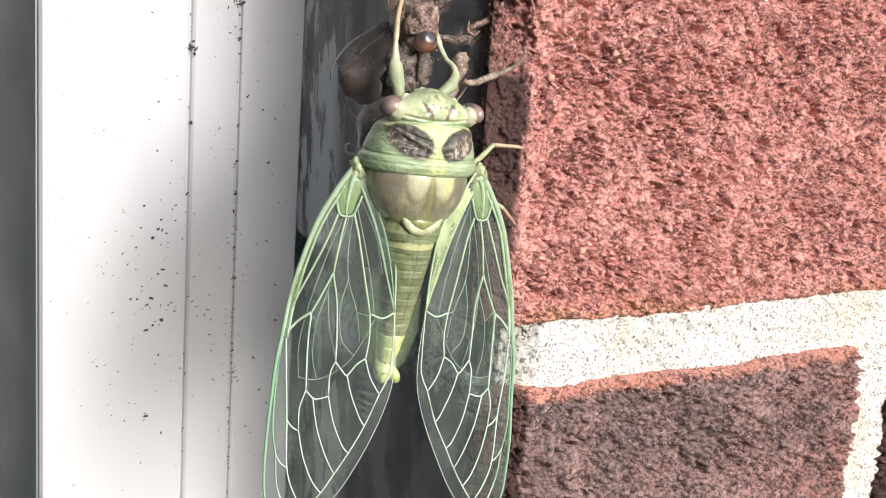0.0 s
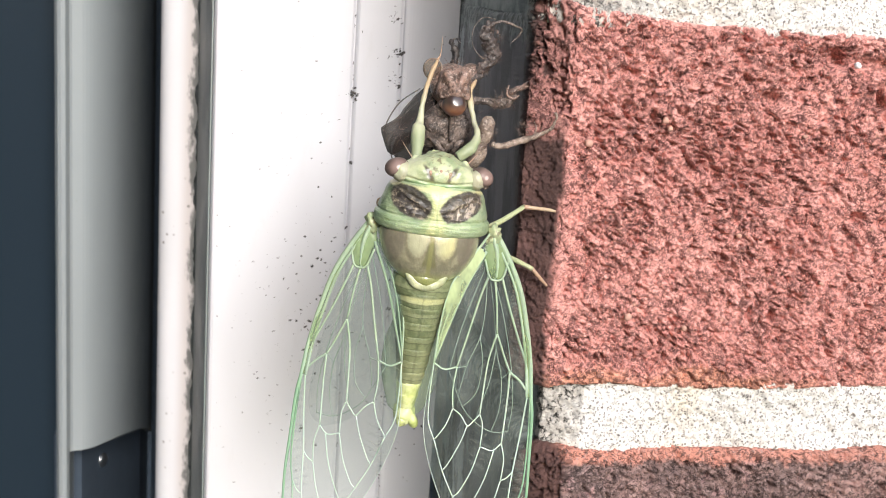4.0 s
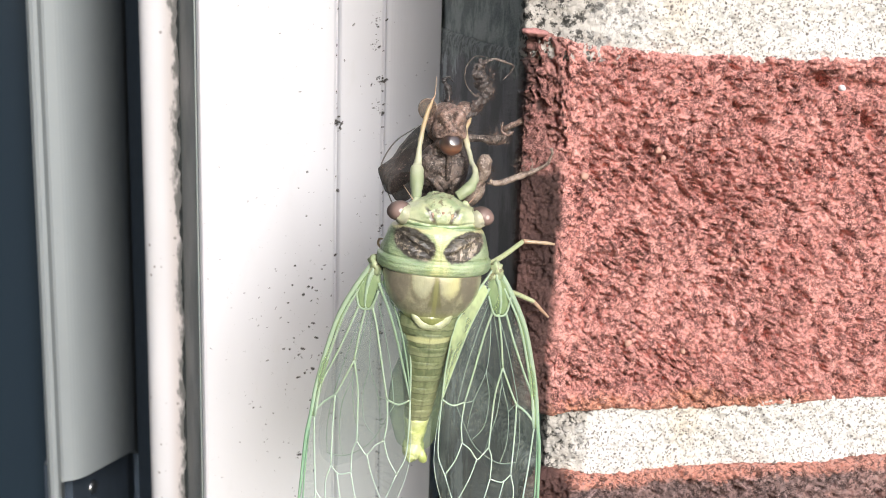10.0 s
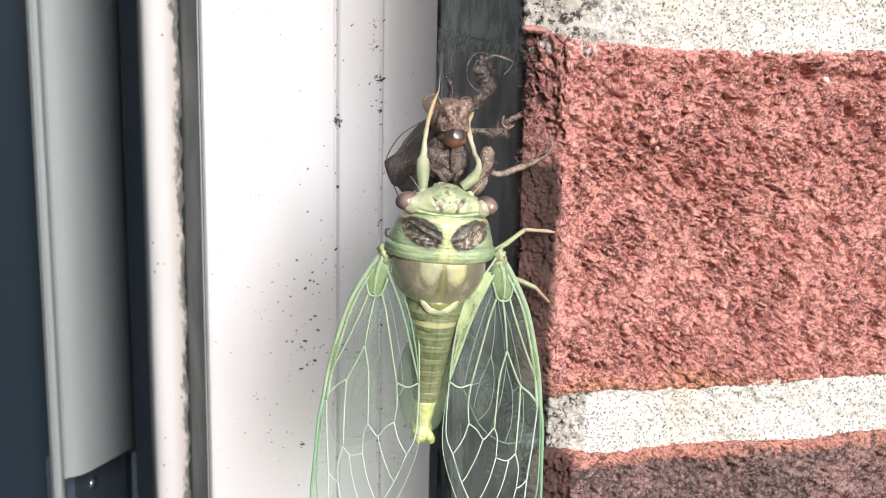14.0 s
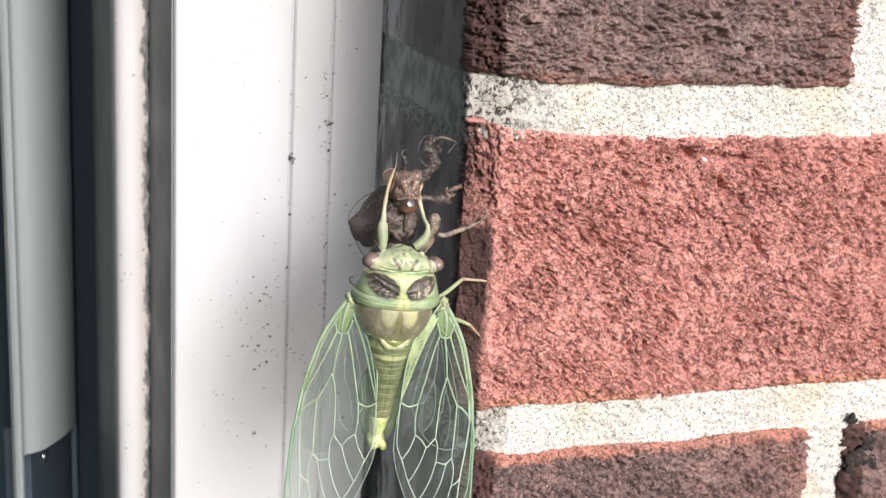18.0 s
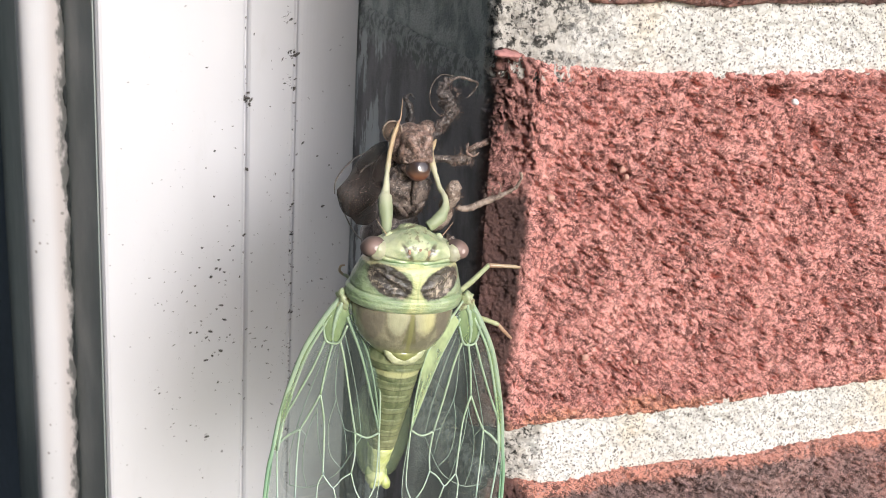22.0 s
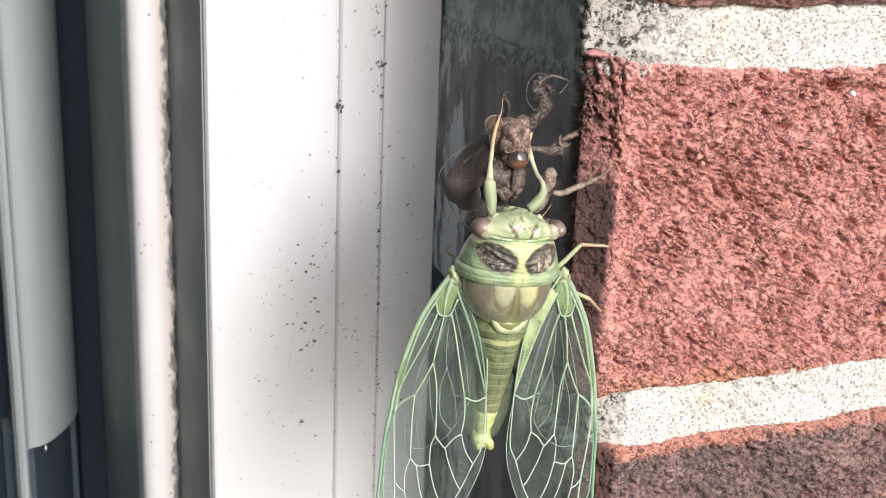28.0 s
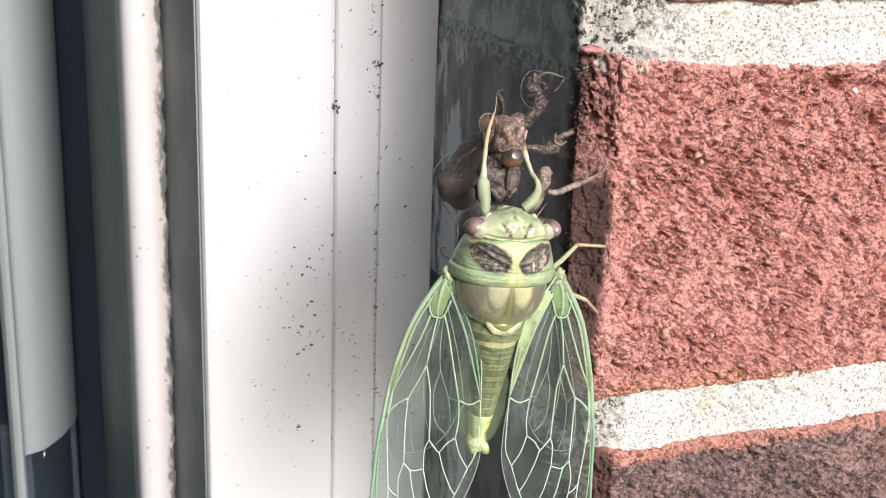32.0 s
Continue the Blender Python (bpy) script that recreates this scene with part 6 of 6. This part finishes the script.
mid = limb("shell_middle_leg", [(-14.2, 7.0, 1344.2, 0.6), (-11.6, 6.6, 1343.9, 0.6), (-9.0, 6.0, 1344.0, 0.85), (-7.2, 5.4, 1345.2, 0.6)], SHELL_DARK, shell, "brown middle leg gripping the brick", sides=16, rough=0.2, size=0.8, seed=83)
limb("shin", [(-8.4, 5.6, 1345.6, 0.45), (-6.4, 5.0, 1346.6, 0.5), (-4.4, 4.0, 1347.8, 0.32), (-3.4, 3.2, 1348.6, 0.15)], SHELL, mid, sides=10, rough=0.15, size=0.6)
limb("shin", [(-8.6, 5.2, 1346.8, 0.14), (-8.8, 5.0, 1345.4, 0.2), (-7.8, 4.8, 1344.8, 0.18), (-7.0, 4.6, 1345.4, 0.1)], SHELL, mid, sides=6)
hind = limb("shell_hind_leg", [(-14.4, 3.4, 1334.6, 1.0), (-13.2, 1.8, 1336.4, 1.0), (-13.2, 1.4, 1338.2, 1.0), (-12.7, 0.8, 1339.8, 1.2), (-12.4, 0.5, 1341.4, 1.1), (-12.3, 0.5, 1342.5, 0.6)], STRAW, shell, "mud-crusted hind leg", sides=18, rough=0.22, size=0.6, seed=84)
limb("shin", [(-11.6, 0.6, 1338.4, 0.36), (-10.4, 0.5, 1338.0, 0.48), (-8.2, 0.5, 1338.7, 0.50), (-6.0, 0.4, 1339.4, 0.46), (-4.2, 0.2, 1340.2, 0.36), (-2.9, -0.3, 1341.2, 0.26), (-2.4, -0.7, 1342.6, 0.2), (-2.5, -0.8, 1343.6, 0.1)], STRAW, hind, "straw-brown spined shin", sides=12, rough=0.16, size=0.6, seed=85)
limb("shin", [(-5.4, 0.4, 1339.8, 0.14), (-5.0, 0.3, 1341.0, 0.1), (-5.4, 0.4, 1342.0, 0.05)], SHELL, hind, sides=6)
blob("shell_hind_foot", at(-12.0, 1.5, 1332.6), (1.0, 0.9, 1.0), SHELL_DARK, shell, rough=0.5, size=0.6, seed=86, rows=16, cols=18)


def bristles():
    """Short fuzzy hairs over the muddy shell."""
    rnd = random.Random(9)
    verts, faces = [], []
    for k in range(900):
        cx, cy, cz, r = rnd.choice([(-17.2, 6.2, 1346.4, 4.0), (-17.4, 5.6, 1340, 4.2), (-11.2, 7.4, 1353.6, 1.2), (-11.0, 7.4, 1351.0, 1.2), (-12.2, 7.6, 1349.0, 0.8), (-17.1, 5.6, 1348.6, 1.5), (-10, 6.2, 1344.2, 0.9), (-12.6, 1.0, 1339.6, 1.7), (-8.5, 5.6, 1344.8, 1.4), (-18, 9.5, 1340, 6.6), (-7, 0.5, 1340.8, 0.8)])
        d = Vector((rnd.gauss(0, 1), -abs(rnd.gauss(0, 1)), rnd.gauss(0, 1))).normalized()
        a = Vector((cx, cy, cz)) - BASE / MM + d * r * 0.92
        b = a + (d + Vector((rnd.uniform(-.5, .5), 0, rnd.uniform(-.5, .5)))) * rnd.uniform(0.4, 1.2)
        w = d.cross(Vector((0.2, 0.5, 0.9))).normalized() * 0.035
        i = len(verts)
        verts += [tuple((a + w) * MM), tuple((a - w) * MM), tuple(b * MM), tuple((a + d.cross(w) * 1.0) * MM)]
        faces += [(i, i + 1, i + 2), (i + 1, i + 3, i + 2), (i + 3, i, i + 2)]
    return mesh_object("bristle", verts, faces, SHELL, shell, "short fuzzy hairs", smooth=False)


tagged(bristles(), kind="stuff")

# ---- ground, far parts of the wall ----
size = 60.0
ground = tagged(mesh_object("ground", [(-size, -size, 0), (size, -size, 0), (size, size, 0), (-size, size, 0)], [(0, 1, 2, 3)], GROUND), "unseen ground below the wall, tinted green for the fill light", "ground", kind="structure")


def slab(name, x0, x1, y0, y1, z0, z1, material, label, parent=None):
    ob = extrusion(name, [(x0 / MM, y0 / MM), (x1 / MM, y0 / MM), (x1 / MM, y1 / MM), (x0 / MM, y1 / MM)], z0, z1, material, parent)
    return tagged(ob, label, "wall", kind="structure") if parent is None else ob


slab("mortar_core", 0.012, 1.0, 0.013, 0.25, 0.0, 2.4, CLEAN_MORTAR, "", brick_wall)
# unseen wall added at the left to darken left-facing surfaces
slab("wall_blocker", -0.95, -0.70, -2.2, 0.26, 0.0, 2.4, PLASTER, "unseen wall added beyond the window to cut sky light")
slab("wall_sill", -0.70, -0.004, 0.085, 0.25, 0.0, Z_LOW, PLASTER, "plain wall below the window")
slab("wall_lintel", -0.70, -0.004, 0.085, 0.25, Z_HIGH, 2.4, PLASTER, "plain wall above the window")

# the remaining bricks, plain ones on shared meshes
long_mesh = masonry("brick", 0, 0.0, 194, 57.5, PLAIN_BRICK, 61, sandy_relief)
end_mesh = masonry("brick", 0, 0.0, 87, 57.5, PLAIN_BRICK, 63, sandy_relief)
for k in range(-19, 16):
    x = CORNER
    z = BED + COURSE * k
    i = 0
    while x < 900:
        short = k % 2 and i == 0
        length = 87 if short else 194
        built = (k == 0 and i == 0) or (k in (-1, 1) and i < 2)
        if not built:
            source = end_mesh if short else long_mesh
            ob = new("brick", source.data)
            ob.parent, ob.location = brick_wall, (x * MM, 0, z)
        x += length + 10.5
        i += 1
bpy.data.objects.remove(long_mesh)
bpy.data.objects.remove(end_mesh)
